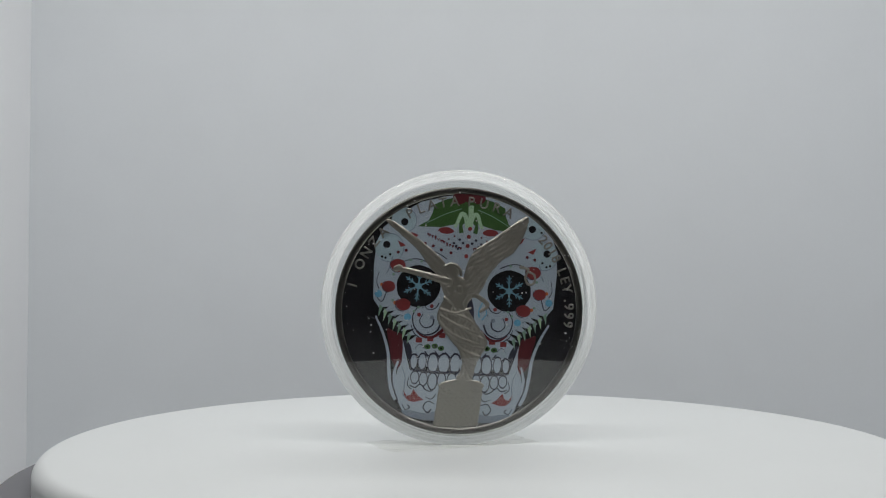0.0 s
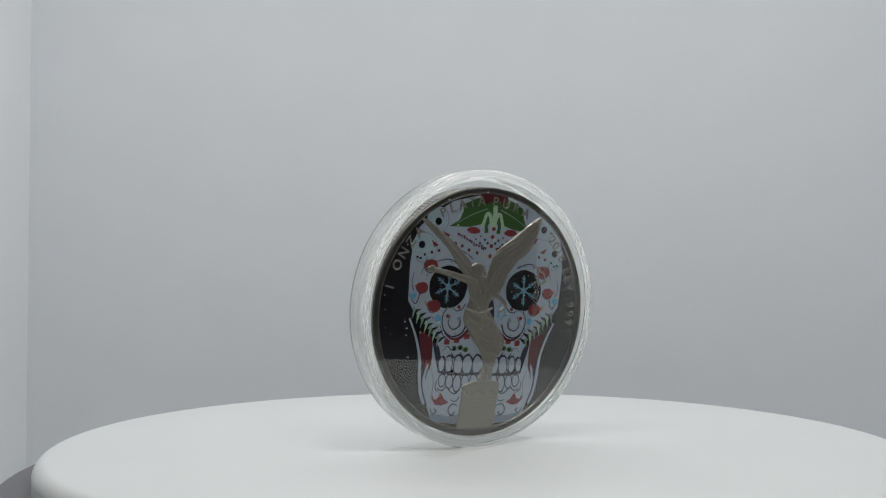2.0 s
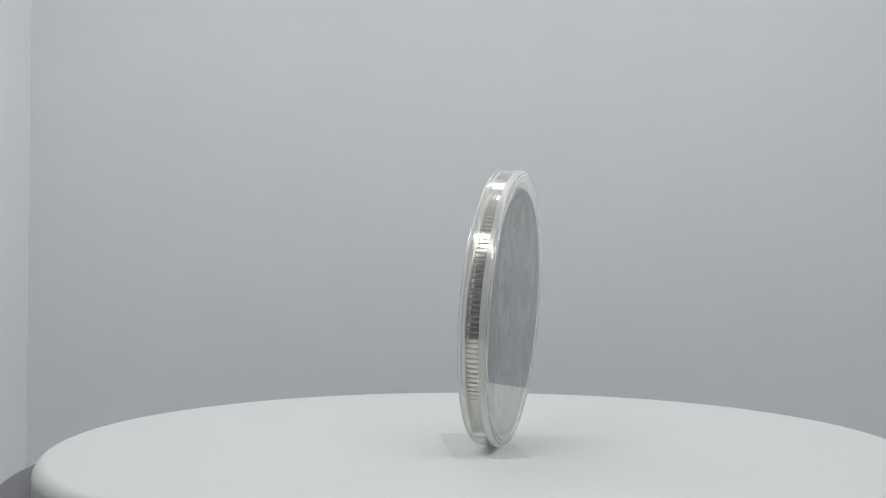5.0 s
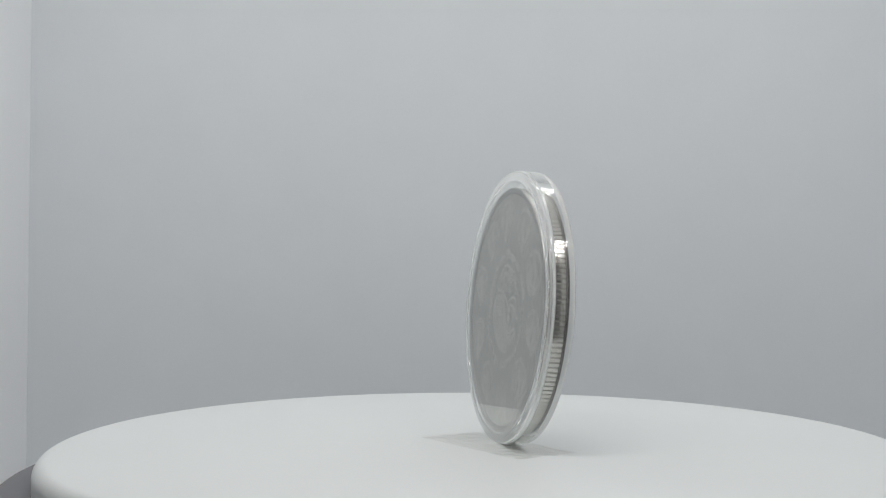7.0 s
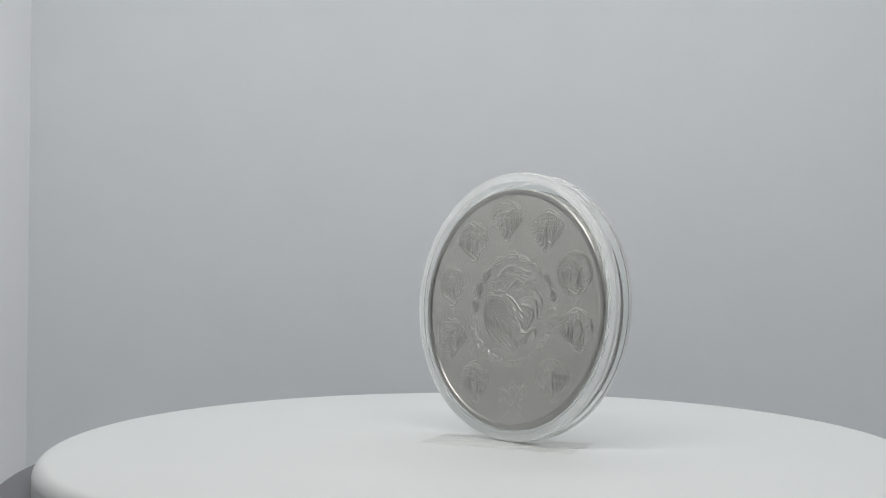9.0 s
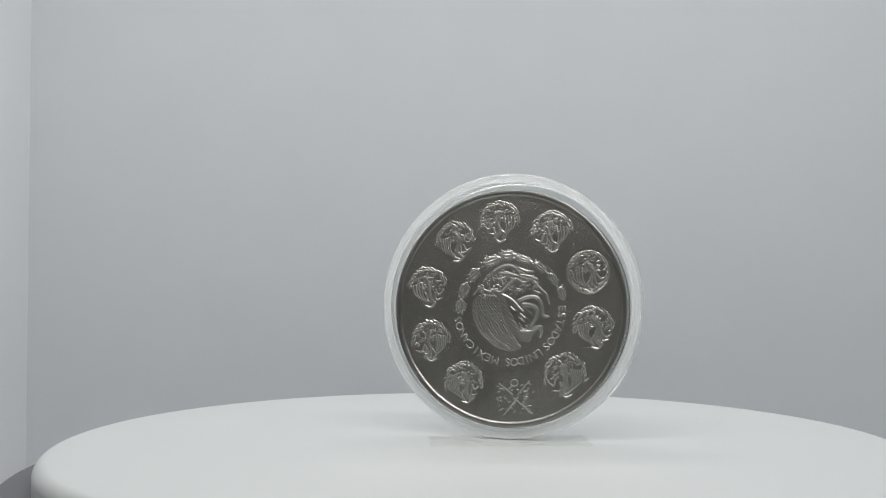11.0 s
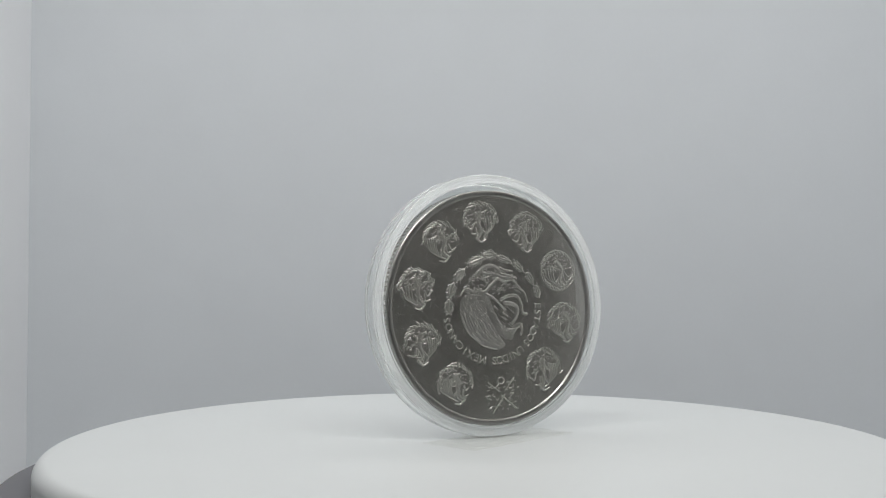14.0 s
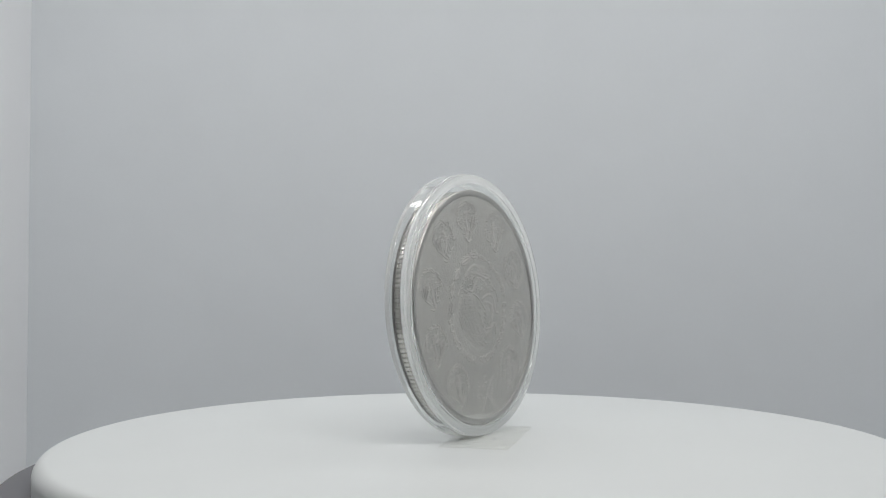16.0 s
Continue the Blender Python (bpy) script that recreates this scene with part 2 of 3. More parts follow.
def slab(outline, level, place):
    """A thin layer of paint with that outline, in mm."""
    bm = bmesh.new()
    hi = FIELD + 0.02 + 0.014 * level
    top = [bm.verts.new(place(p[0], p[1], hi)) for p in outline]
    low = [bm.verts.new(place(p[0], p[1], FIELD - 0.01)) for p in outline]
    bm.faces.new(top)
    for i in range(len(top)):
        j = (i + 1) % len(top)
        bm.faces.new((top[i], low[i], low[j], top[j]))
    return bm


def ribbon(line, w0, w1):
    """The outline of a brush stroke along a line."""
    left, right = [], []
    for i, p in enumerate(line):
        d = (line[min(i + 1, len(line) - 1)] - line[max(i - 1, 0)]).normalized()
        w = (w0 + (w1 - w0) * i / (len(line) - 1)) / 2
        left.append(p + Vector((-d.y, d.x)) * w)
        right.append(p - Vector((-d.y, d.x)) * w)
    return left + right[::-1]


def mirror(pts):
    return [(-x, y) for x, y in pts]


def oval(x, y, rx, ry=None, n=16, wobble=0.0, seed=1):
    rnd = random.Random(seed)
    ry = ry or rx
    return [Vector((x + rx * math.cos(2 * math.pi * i / n) * (1 + wobble * rnd.uniform(-1, 1)), y + ry * math.sin(2 * math.pi * i / n) * (1 + wobble * rnd.uniform(-1, 1)))) for i in range(n)]


# the coin's metal
prof = [(18.95, FIELD), (19.1, 1.67), (19.25, 1.8), (19.6, 1.85), (19.8, 1.8)]
part("body", lathe([(0, FIELD - 0.06), (18.8, FIELD - 0.06)] + prof + [(r, -h) for r, h in prof[::-1]] + [(18.9, -FIELD), (18.7, -FIELD), (0, -FIELD)], 192, "Y"), M_SILVER, coin, "toned silver disc")


def reeded_edge():
    bm = bmesh.new()
    reeds, rows = 160, []
    shape = (20.0, 20.0, 19.72, 19.72)
    for h, cut in ((1.81, -0.15), (1.7, 0), (-1.7, 0), (-1.81, -0.15)):
        row = []
        for i in range(reeds * 4):
            a = 2 * math.pi * (i // 4 + (0, 0.62, 0.72, 0.9)[i % 4]) / reeds
            r = min(shape[i % 4], 20.0 + cut if cut else 30)
            row.append(bm.verts.new(Vector((r * math.cos(a), -h, r * math.sin(a))) * MM))
        rows.append(row)
    for a, b in zip(rows, rows[1:]):
        for i in range(len(a)):
            j = (i + 1) % len(a)
            bm.faces.new((a[i], a[j], b[j], b[i]))
    part("reeded_edge", bm, M_REED, coin, "bright reeded silver edge", smooth=20)


reeded_edge()
for h in (1, -1):
    rim = [(19.02, 1.65 * h), (19.16, 1.79 * h), (19.3, 1.862 * h), (19.6, 1.875 * h), (19.86, 1.845 * h), (20.01, 1.72 * h), (20.03, 1.5 * h), (20.03, 1.22 * h), (19.9, 1.2 * h)]
    part("rim", lathe(rim, 192, "Y"), M_RIM if h > 0 else M_BACK_RIM, coin, "dark toned raised rim" if h > 0 else "toned silver raised rim")
front = part("front_field", slab(oval(0, 0, 18.98, n=128), -1, on_front), M_BLACK, coin, "glossy black enamel field")

# the printed skull
half = [(0.10, 19.12), (-3.74, 18.44), (-7.83, 17.30), (-11.38, 14.89), (-13.58, 12.93), (-14.55, 10.49), (-14.81, 6.80), (-14.59, 1.30), (-13.40, -0.29), (-10.86, -2.63), (-8.71, -4.81), (-8.03, -7.06), (-7.30, -8.59), (-4.95, -9.37), (-0.04, -9.65)]
skull = part("skull_print", slab([Vector(p) for p in half + mirror(half)[::-1]], 0, on_print), M_WHITE, coin, "pale blue-white printed skull face")


def print_part(name, outline, level, mat, label=""):
    return part(name, slab(outline, level, on_print), mat, skull, label, smooth=None)


def both_sides(name, pts, level, mat, label="", closed=True, n=4):
    for q in (pts, mirror(pts)):
        print_part(name, curve_through(q, closed, n) if closed else q, level, mat, label)


def stroke(name, pts, w0, w1, level, mat, sides=2):
    for q in (pts, mirror(pts))[:sides]:
        print_part(name, ribbon(curve_through(q, False, 5), w0, w1), level, mat)


def dots(name, pts, r, level, mat, sides=2):
    for q in (pts, mirror(pts))[:sides]:
        for x, y in q:
            print_part(name, oval(x, y, r, n=12), level, mat)


def face_print():
    # jaw, muscles and cheek streaks
    jaw = [(-8.06, -9.82), (-8.74, -7.56), (-9.43, -5.12), (-9.66, -5.96), (-9.34, -8.52), (-10.00, -9.93), (-10.42, -12.25), (-9.92, -14.61), (-8.78, -16.75), (-6.53, -17.36), (-3.75, -17.58), (0.22, -17.63)]
    print_part("jaw", [Vector(p) for p in jaw + mirror(jaw)[::-1]], 0, M_WHITE)
    both_sides("muscle", [(-12.11, -3.43), (-10.80, -3.82), (-9.56, -4.49), (-9.43, -8.52), (-10.10, -9.66), (-11.10, -8.25), (-11.61, -5.89)], 0.4, M_WINE)
    both_sides("muscle", [(-9.24, -5.20), (-8.19, -5.88), (-7.59, -8.42), (-8.32, -8.46)], 0.6, M_LINE)
    stroke("cheek_streak", [(-14.07, -1.43), (-12.72, -4.11), (-11.71, -7.27), (-11.35, -10.47), (-10.83, -13.19), (-10.00, -14.80)], 0.3, 0.75, 0.8, M_WHITE)
    stroke("cheek_streak", [(-9.98, -8.55), (-10.51, -10.60), (-10.09, -13.15)], 0.3, 0.7, 0.9, M_WHITE)
    stroke("jaw_line", [(-10.56, -9.69), (-10.94, -11.18), (-10.46, -13.17), (-9.61, -15.15)], 0.12, 0.25, 1.6, M_LINE)
    # eyes with snowflakes
    for sx in (-1, 1):
        ex, ey = 7.35 * sx - 0.12, 3.75
        eye = print_part("eye_socket", oval(ex, ey, 3.55, 3.38, n=28, wobble=0.015, seed=3 + sx), 1, M_BLACK, "black eye socket with a snowflake")
        for k in range(6):
            a = radians(60 * k + 4 * sx + 30)
            d, s = Vector((math.cos(a), math.sin(a))), Vector((-math.sin(a), math.cos(a)))
            c = Vector((ex, ey))
            arms = [ribbon([c + d * 0.35, c + d * 2.55], 0.26, 0.16)]
            for at, le in ((1.15, 0.62), (1.75, 0.55)):
                for side in (-1, 1):
                    arms.append(ribbon([c + d * at, c + d * (at + le * 0.75) + s * side * le * 0.7], 0.17, 0.12))
            for arm in arms:
                print_part("snowflake_arm", arm, 2, M_FLAKE)
        print_part("snowflake_heart", oval(ex, ey, 0.55, n=6), 2.4, M_FLAKE)
    # red petals, blue dots
    for (x, y), r in zip([(-10.94, 6.92), (-12.22, 3.45), (-9.76, 0.65)], (1.25, 1.05, 1.2)):
        for sx in (1, -1):
            print_part("petal", oval(x * sx, y, r, r * 0.85, n=14, wobble=0.06, seed=int(x * 9)), 1.4, M_RED, "red round petal")
    for (x, y), r in zip([(-13.81, 2.17), (-8.91, -1.32)], (0.6, 0.58)):
        for sx in (1, -1):
            print_part("blue_dot", oval(x * sx, y, r, n=12), 1.2, M_BLUE)
    dots("small_star", [(-11.59, 5.42), (-11.45, 1.20), (-7.95, -0.35), (-7.25, 0.33), (-8.96, 7.86), (-7.20, 7.78)], 0.22, 1.5, M_LEAF)
    dots("gold_dot", [(-13.34, 3.66), (-11.06, 0.85)], 0.3, 1.3, M_ORANGE)
    for (x, y), r in zip([(-10.94, 6.92), (-12.22, 3.45), (-9.76, 0.65)], (1.25, 1.05, 1.2)):
        for sx in (1, -1):
            ring = [Vector((x * sx + r * 1.05 * math.cos(q), y + r * 0.9 * math.sin(q))) for q in np.linspace(2.2, 4.8, 14)]
            print_part("petal_line", ribbon(ring, 0.08, 0.14), 1.8, M_LINE)
    stroke("brow_line", [(-11.36, 6.26), (-9.96, 7.62), (-7.77, 8.11), (-5.51, 7.32)], 0.10, 0.2, 1.25, M_LINE)
    stroke("brow_line", [(-7.77, 11.33), (-5.97, 8.95), (-4.22, 7.39)], 0.08, 0.14, 1.1, M_GREY)
    stroke("brow_line", [(-13.92, 5.75), (-14.19, 4.08), (-13.76, 3.00)], 0.08, 0.16, 1.1, M_LINE)
    stroke("cheek_line", [(-8.29, -2.48), (-7.75, -3.83), (-6.60, -4.69)], 0.10, 0.2, 1.1, M_LINE)
    stroke("cheek_line", [(-7.42, -6.39), (-6.64, -5.61), (-5.86, -6.30)], 0.08, 0.16, 1.1, M_LINE)
    stroke("cheek_line", [(-3.41, 1.00), (-3.80, -0.12), (-3.10, -1.18)], 0.10, 0.2, 1.1, M_BLUE)
    stroke("cheek_line", [(-3.18, 1.94), (-2.54, 0.32), (-2.66, -0.79)], 0.12, 0.3, 1.1, M_BLUE)
    stroke("jaw_line", [(-9.39, -9.25), (-8.73, -11.06), (-8.80, -13.08)], 0.10, 0.2, 1.2, M_GREY)
    stroke("jaw_line", [(-8.09, -11.02), (-8.29, -12.32), (-7.61, -13.01)], 0.10, 0.2, 1.2, M_LINE)
    dots("small_star", [(-8.84, -2.52), (-10.94, -1.25), (-9.84, -1.19), (-5.45, -3.70), (-6.60, 0.37), (-3.97, -0.41)], 0.17, 1.5, M_GREY)
    dots("forehead_dot", [(-3.08, 11.59), (-2.18, 12.10), (-3.29, 10.57), (-3.98, 11.26), (-5.22, 11.93)], 0.16, 1.4, M_WINE)
    # temple snowmen: pale heads, black hats, carrot noses
    for c, r in (([(-10.42, 14.21)][0], 2.0), ([(-12.48, 9.69)][0], 2.3)):
        for sx in (1, -1):
            print_part("snowman_head", oval(c[0] * sx, c[1], r, n=22), 0.5, M_ICE, "ice-blue snowman head")
            ring = [Vector((c[0] * sx + r * math.cos(a), c[1] + r * math.sin(a))) for a in np.linspace(-2.2, 1.6, 18)]
            print_part("head_line", ribbon(ring, 0.12, 0.12), 0.9, M_GREY)
    dots("button_eye", [(-10.31, 13.94), (-12.96, 10.12)], 0.6, 1.3, M_BLACK)
    dots("coal_dot", [(-13.59, 8.15), (-13.03, 8.00), (-12.32, 8.59), (-11.86, 13.49)], 0.2, 1.3, M_BLACK)
    both_sides("carrot", [(-9.22, 12.44), (-7.90, 11.96), (-8.60, 11.37)], 1.3, M_RED, n=1)
    both_sides("carrot", [(-11.25, 10.95), (-9.83, 10.20), (-10.73, 9.87)], 1.3, M_RED, n=1)
    dots("berry_dot", [(-11.06, 9.03), (-9.78, 9.38), (-6.81, 10.65), (-5.50, 10.35), (-4.17, 9.78), (-2.58, 9.41), (-5.30, 8.52), (-3.98, 7.96)], 0.26, 1.3, M_WINE)
    stroke("temple_line", [(-14.46, 2.22), (-13.28, 0.91), (-12.62, 2.33), (-12.35, 4.18)], 0.12, 0.22, 1.1, M_LINE)
    stroke("temple_line", [(-11.85, 8.34), (-12.30, 6.48), (-12.71, 5.54)], 0.15, 0.22, 1.1, M_GREY)
    # holly leaves, bow and berries
    both_sides("holly_leaf", [(-8.25, 13.32), (-6.46, 14.43), (-5.89, 15.75), (-5.69, 17.05), (-3.71, 17.99), (-1.43, 18.57), (0.51, 18.50), (0.27, 14.44), (-1.83, 14.14), (-4.38, 13.45)], 1, M_GREEN, "dark green holly leaf", n=1)
    stroke("leaf_vein", [(-6.99, 13.85), (-4.03, 15.49), (-1.32, 16.56)], 0.08, 0.16, 1.6, M_LEAF)
    stroke("bow_stem", [(0.21, 17.19), (0.30, 13.89)], 0.9, 0.7, 2, M_PALE, 1)
    stroke("bow_loop", [(-0.14, 13.59), (-0.61, 15.40), (-1.28, 15.73), (-1.84, 14.32), (-2.26, 13.56)], 0.8, 0.45, 1.9, M_PALE)
    stroke("bow_shade", [(-1.11, 12.71), (-1.27, 13.99), (-0.74, 14.38)], 0.75, 0.3, 1.8, M_GREEN)
    # berries take the darker red to paint in shade from the rim
    for x, y in [(-1.70, 18.28), (-0.24, 18.64), (1.34, 18.45)]:
        print_part("holly_berry", oval(x, y, 1.15, 1.0, n=14), 2.2, M_WINE, "red holly berry, darkened as if shaded by the rim")
    dots("forehead_dot", [(0.24, 13.43), (0.13, 12.14), (0.02, 10.66), (-0.07, 9.00)], 0.34, 2.4, M_RED, 1)
    dots("forehead_dot", [(-1.32, 11.60), (-0.74, 11.08), (-1.82, 10.56), (-1.52, 10.11), (-2.21, 10.99)], 0.22, 1.4, M_LINE)
    cap = [(-4.80, 12.69), (-4.64, 13.25), (-3.92, 13.47), (-2.99, 13.43), (-2.31, 12.83), (-3.40, 12.40)]
    both_sides("red_cap", cap, 1.2, M_RED, "red cap")
    both_sides("cap_brim", [(-4.93, 11.76), (-4.80, 12.69), (-4.52, 12.70), (-4.20, 11.99)], 1.3, M_WHITE)
    row = curve_through([(-6.43, 12.14), (-4.73, 11.41), (-2.83, 10.59), (-1.06, 10.14)], False, 4)
    for p in row:
        for sx in (1, -1):
            print_part("garland_bead", [Vector((p.x * sx - 0.22, p.y + 0.25)), Vector((p.x * sx + 0.22, p.y + 0.25)), Vector((p.x * sx, p.y - 0.3))], 1.2, M_WINE)
    stroke("garland_line", [(-6.49, 9.93), (-4.60, 9.21), (-3.17, 8.37)], 0.1, 0.15, 1.1, M_LINE)
    # cheek fringe of pointed leaves
    a, b = (Vector(p) for p in [(-13.96, -0.14), (-8.32, -5.15)])
    d = (b - a) / 7
    for i in range(7):
        at = a + d * i
        dark = [at, at + d * 0.95, at + d * 0.9 + Vector((1.35, 1.05)) * (0.9 + 0.15 * (i % 3))]
        pale = [at + d * 0.25 + Vector((0.2, 0.9)), at + d * 0.75 + Vector((0.35, 0.7)), at + d * 1.05 + Vector((-0.5, -0.65))]
        for sx in (1, -1):
            print_part("fringe_gap", [Vector((p.x * sx, p.y)) for p in dark], 1, M_BLACK)
            print_part("fringe_leaf", [Vector((p.x * sx, p.y)) for p in pale], 1.5, M_PALE if i % 2 else M_LEAF)
    # nose and scrolls
    both_sides("nose_hole", [(-1.71, -1.20), (-1.57, 1.11), (-0.83, 2.80), (-0.33, 2.10), (-0.36, -0.66)], 1, M_LINE)
    stroke("scroll", [(-7.17, 0.70), (-8.09, -1.10), (-7.61, -3.09), (-5.98, -4.10), (-4.17, -3.45), (-3.43, -1.94)], 0.16, 0.3, 1.4, M_LINE)
    stroke("scroll", [(-6.45, -0.64), (-6.93, -1.95), (-6.05, -2.91), (-4.87, -2.48), (-4.65, -1.45)], 0.12, 0.26, 1.4, M_LINE)
    stroke("scroll", [(-6.44, 0.83), (-5.66, 0.05), (-4.57, 0.30), (-3.97, 1.16)], 0.1, 0.2, 1.4, M_LINE)
    stroke("red_scroll", [(-7.40, -3.54), (-6.15, -4.39), (-4.49, -4.29), (-3.00, -3.02)], 0.2, 0.6, 1.2, M_WINE)
    dots("scroll_dot", [(-7.09, -0.86), (-5.14, 0.63)], 0.32, 1.5, M_RED)
    dots("scroll_dot", [(-4.94, -1.20)], 0.34, 1.5, M_GREY)
    # boxes, wreaths
    for x, y in [(-6.86, -4.98), (-5.03, -4.69), (-3.12, -4.03)]:
        for sx in (1, -1):
            c = Vector((x * sx, y))
            print_part("red_parcel", [c + Vector(q) for q in ((-0.5, -0.42), (0.48, -0.38), (0.54, 0.4), (-0.52, 0.44))], 1.2, M_RED)
    for x, y in [(-5.41, -6.00), (-4.22, -5.84), (-3.19, -6.15)]:
        for sx in (1, -1):
            print_part("wreath", oval(x * sx, y, 0.5, 0.42, n=10, wobble=0.15, seed=5), 1.2, M_GREEN)
            print_part("wreath_hole", oval(x * sx, y, 0.2, n=8), 1.6, M_BLACK)
    # teeth, each with a dark outline
    upper = zip([(-7.49, -8.50), (-6.11, -8.43), (-4.35, -8.60), (-2.59, -8.60), (-0.75, -8.59)], (0.5, 0.6, 0.78, 0.9, 0.8), (1.1, 1.25, 1.42, 1.5, 1.5))
    lower = zip([(-7.16, -11.06), (-5.77, -11.26), (-4.27, -11.54), (-2.81, -11.28), (-1.15, -11.27)], (0.6, 0.6, 0.66, 0.6, 0.7), (0.9, 1.02, 1.28, 1.1, 1.1))
    for row in (upper, lower):
        for (x, y), rx, ry in row:
            for sx in (1, -1):
                o = oval(x * sx, y, rx, ry, n=14, wobble=0.05, seed=int(abs(x) * 7))
                print_part("tooth_line", [Vector((x * sx, y)) + (p - Vector((x * sx, y))) * 1.25 for p in o], 1.1, M_LINE)
                print_part("tooth", o, 1.5, M_WHITE, "white tooth with a dark outline")
    stroke("gum_line", [(-7.98, -9.73), (-6.02, -9.98), (-3.52, -10.12), (-0.12, -9.93)], 0.4, 0.45, 1.6, M_LINE)
    for p, q in zip([(-7.29, -7.12), (-5.84, -6.67), (-4.18, -6.57), (-2.52, -6.66)], [(-6.79, -7.82), (-5.24, -7.55), (-3.48, -7.55), (-1.63, -7.72)]):
        stroke("gum_line", [p, q], 0.12, 0.42, 1.4, M_LINE)
    stroke("gum_line", [(-7.92, -12.39), (-6.98, -12.70), (-6.18, -12.11), (-5.40, -12.89), (-4.46, -13.21), (-3.67, -12.43)], 0.2, 0.2, 1.3, M_LINE)
    # chin scrolls and red crescents
    both_sides("chin_crescent", [(-8.89, -13.18), (-8.65, -14.27), (-7.96, -14.96), (-6.94, -15.09), (-5.49, -14.64), (-6.34, -14.14), (-7.24, -12.99), (-7.65, -13.93), (-8.28, -14.15)], 1.3, M_RED, "red crescent", n=1)
    stroke("chin_scroll", [(-3.79, -15.19), (-4.83, -14.88), (-5.51, -15.84), (-4.82, -16.72), (-4.20, -16.13)], 0.14, 0.26, 1.3, M_LINE)
    stroke("chin_scroll", [(-5.24, -14.17), (-4.29, -14.48), (-3.60, -13.71)], 0.12, 0.2, 1.3, M_LINE)
    stroke("chin_scroll", [(-8.95, -15.48), (-8.44, -16.37), (-7.71, -16.05), (-8.11, -15.61)], 0.12, 0.2, 1.3, M_LINE)
    stroke("chin_scroll", [(-8.71, -13.08), (-8.95, -13.82), (-8.55, -14.35)], 0.12, 0.2, 1.3, M_GREY)
    both_sides("chin_shade", [(-8.98, -16.58), (-7.32, -16.49), (-5.45, -16.84), (-3.16, -16.53), (-3.09, -17.91), (-5.86, -17.88), (-8.01, -17.45)], 0.7, M_GREY)


face_print()


# raised metal drawn as height over a grid
def stroke_height(gx, gy, strokes, steep=False):
    """Height over a grid of strokes, each (points, width at start, width at end, height)."""
    out = np.full(gx.shape, -1.0)
    for pts, w0, w1, h in strokes:
        pts = np.array([tuple(p) for p in pts], float)
        if len(pts) == 1:
            pts = np.vstack([pts, pts + 1e-4])
        for i in range(len(pts) - 1):
            a, b = pts[i], pts[i + 1]
            ab = b - a
            k = np.clip(((gx - a[0]) * ab[0] + (gy - a[1]) * ab[1]) / (ab @ ab + 1e-12), 0, 1)
            d = np.hypot(gx - a[0] - k * ab[0], gy - a[1] - k * ab[1])
            f = (i + k) / (len(pts) - 1)
            w = (w0 + (w1 - w0) * f) / 2
            out = np.maximum(out, np.where(d < w, h * (np.sqrt(np.clip(1 - (d / w) ** 3, 0, 1)) if steep else 0.5 + 0.5 * np.cos(np.pi * np.clip(d / w, 0, 1))) + 1e-3, -1))
    return out


def inside(gx, gy, outline):
    """Distance to an outline, in mm, positive inside it."""
    pts = np.array([tuple(p) for p in outline], float)
    dist, odd = np.full(gx.shape, 1e9), np.zeros(gx.shape, bool)
    for a, b in zip(pts, np.roll(pts, -1, 0)):
        ab = b - a
        k = np.clip(((gx - a[0]) * ab[0] + (gy - a[1]) * ab[1]) / (ab @ ab + 1e-12), 0, 1)
        dist = np.minimum(dist, np.hypot(gx - a[0] - k * ab[0], gy - a[1] - k * ab[1]))
        cross = ((a[1] > gy) != (b[1] > gy)) & (gx < (b[0] - a[0]) * (gy - a[1]) / (b[1] - a[1] + 1e-12) + a[0])
        odd ^= cross
    return np.where(odd, dist, -dist)


def relief(name, height, x0, x1, y0, y1, step, place, mat, parent, label="", chisel=0.0):
    xs, ys = np.arange(x0, x1, step), np.arange(y0, y1, step)
    gx, gy = np.meshgrid(xs, ys)
    h = height(gx, gy)
    keep = h > 0
    if chisel:
        h = np.where(keep, np.maximum(h + chisel * np.random.default_rng(len(xs)).normal(size=h.shape) * np.clip(h / 0.05, 0, 1), 1e-3), h)
    wide = keep.copy()
    for ax in (0, 1):
        for s in (1, -1):
            wide |= np.roll(keep, s, ax)
    for ax in (0, 1):
        for s in (1, -1):
            wide |= np.roll(wide, s, ax) & np.roll(keep, s, 1 - ax)
    index = np.full(h.shape, -1)
    index[wide] = np.arange(wide.sum())
    verts = [place(x, y, FIELD + max(z, -0.03) if z > 0 else FIELD - 0.02) for x, y, z in zip(gx[wide], gy[wide], h[wide])]
    quad = np.stack([index[:-1, :-1], index[:-1, 1:], index[1:, 1:], index[1:, :-1]], -1).reshape(-1, 4)
    faces = [tuple(int(i) for i in f) for f in quad[(quad >= 0).all(1)]]
    me = bpy.data.meshes.new(name)
    me.from_pydata([tuple(v) for v in verts], [], faces)
    me.materials.append(mat)
    me.shade_smooth()
    ob = new(name, me)
    ob.parent = parent
    if label:
        tagged(ob, label)
    return ob


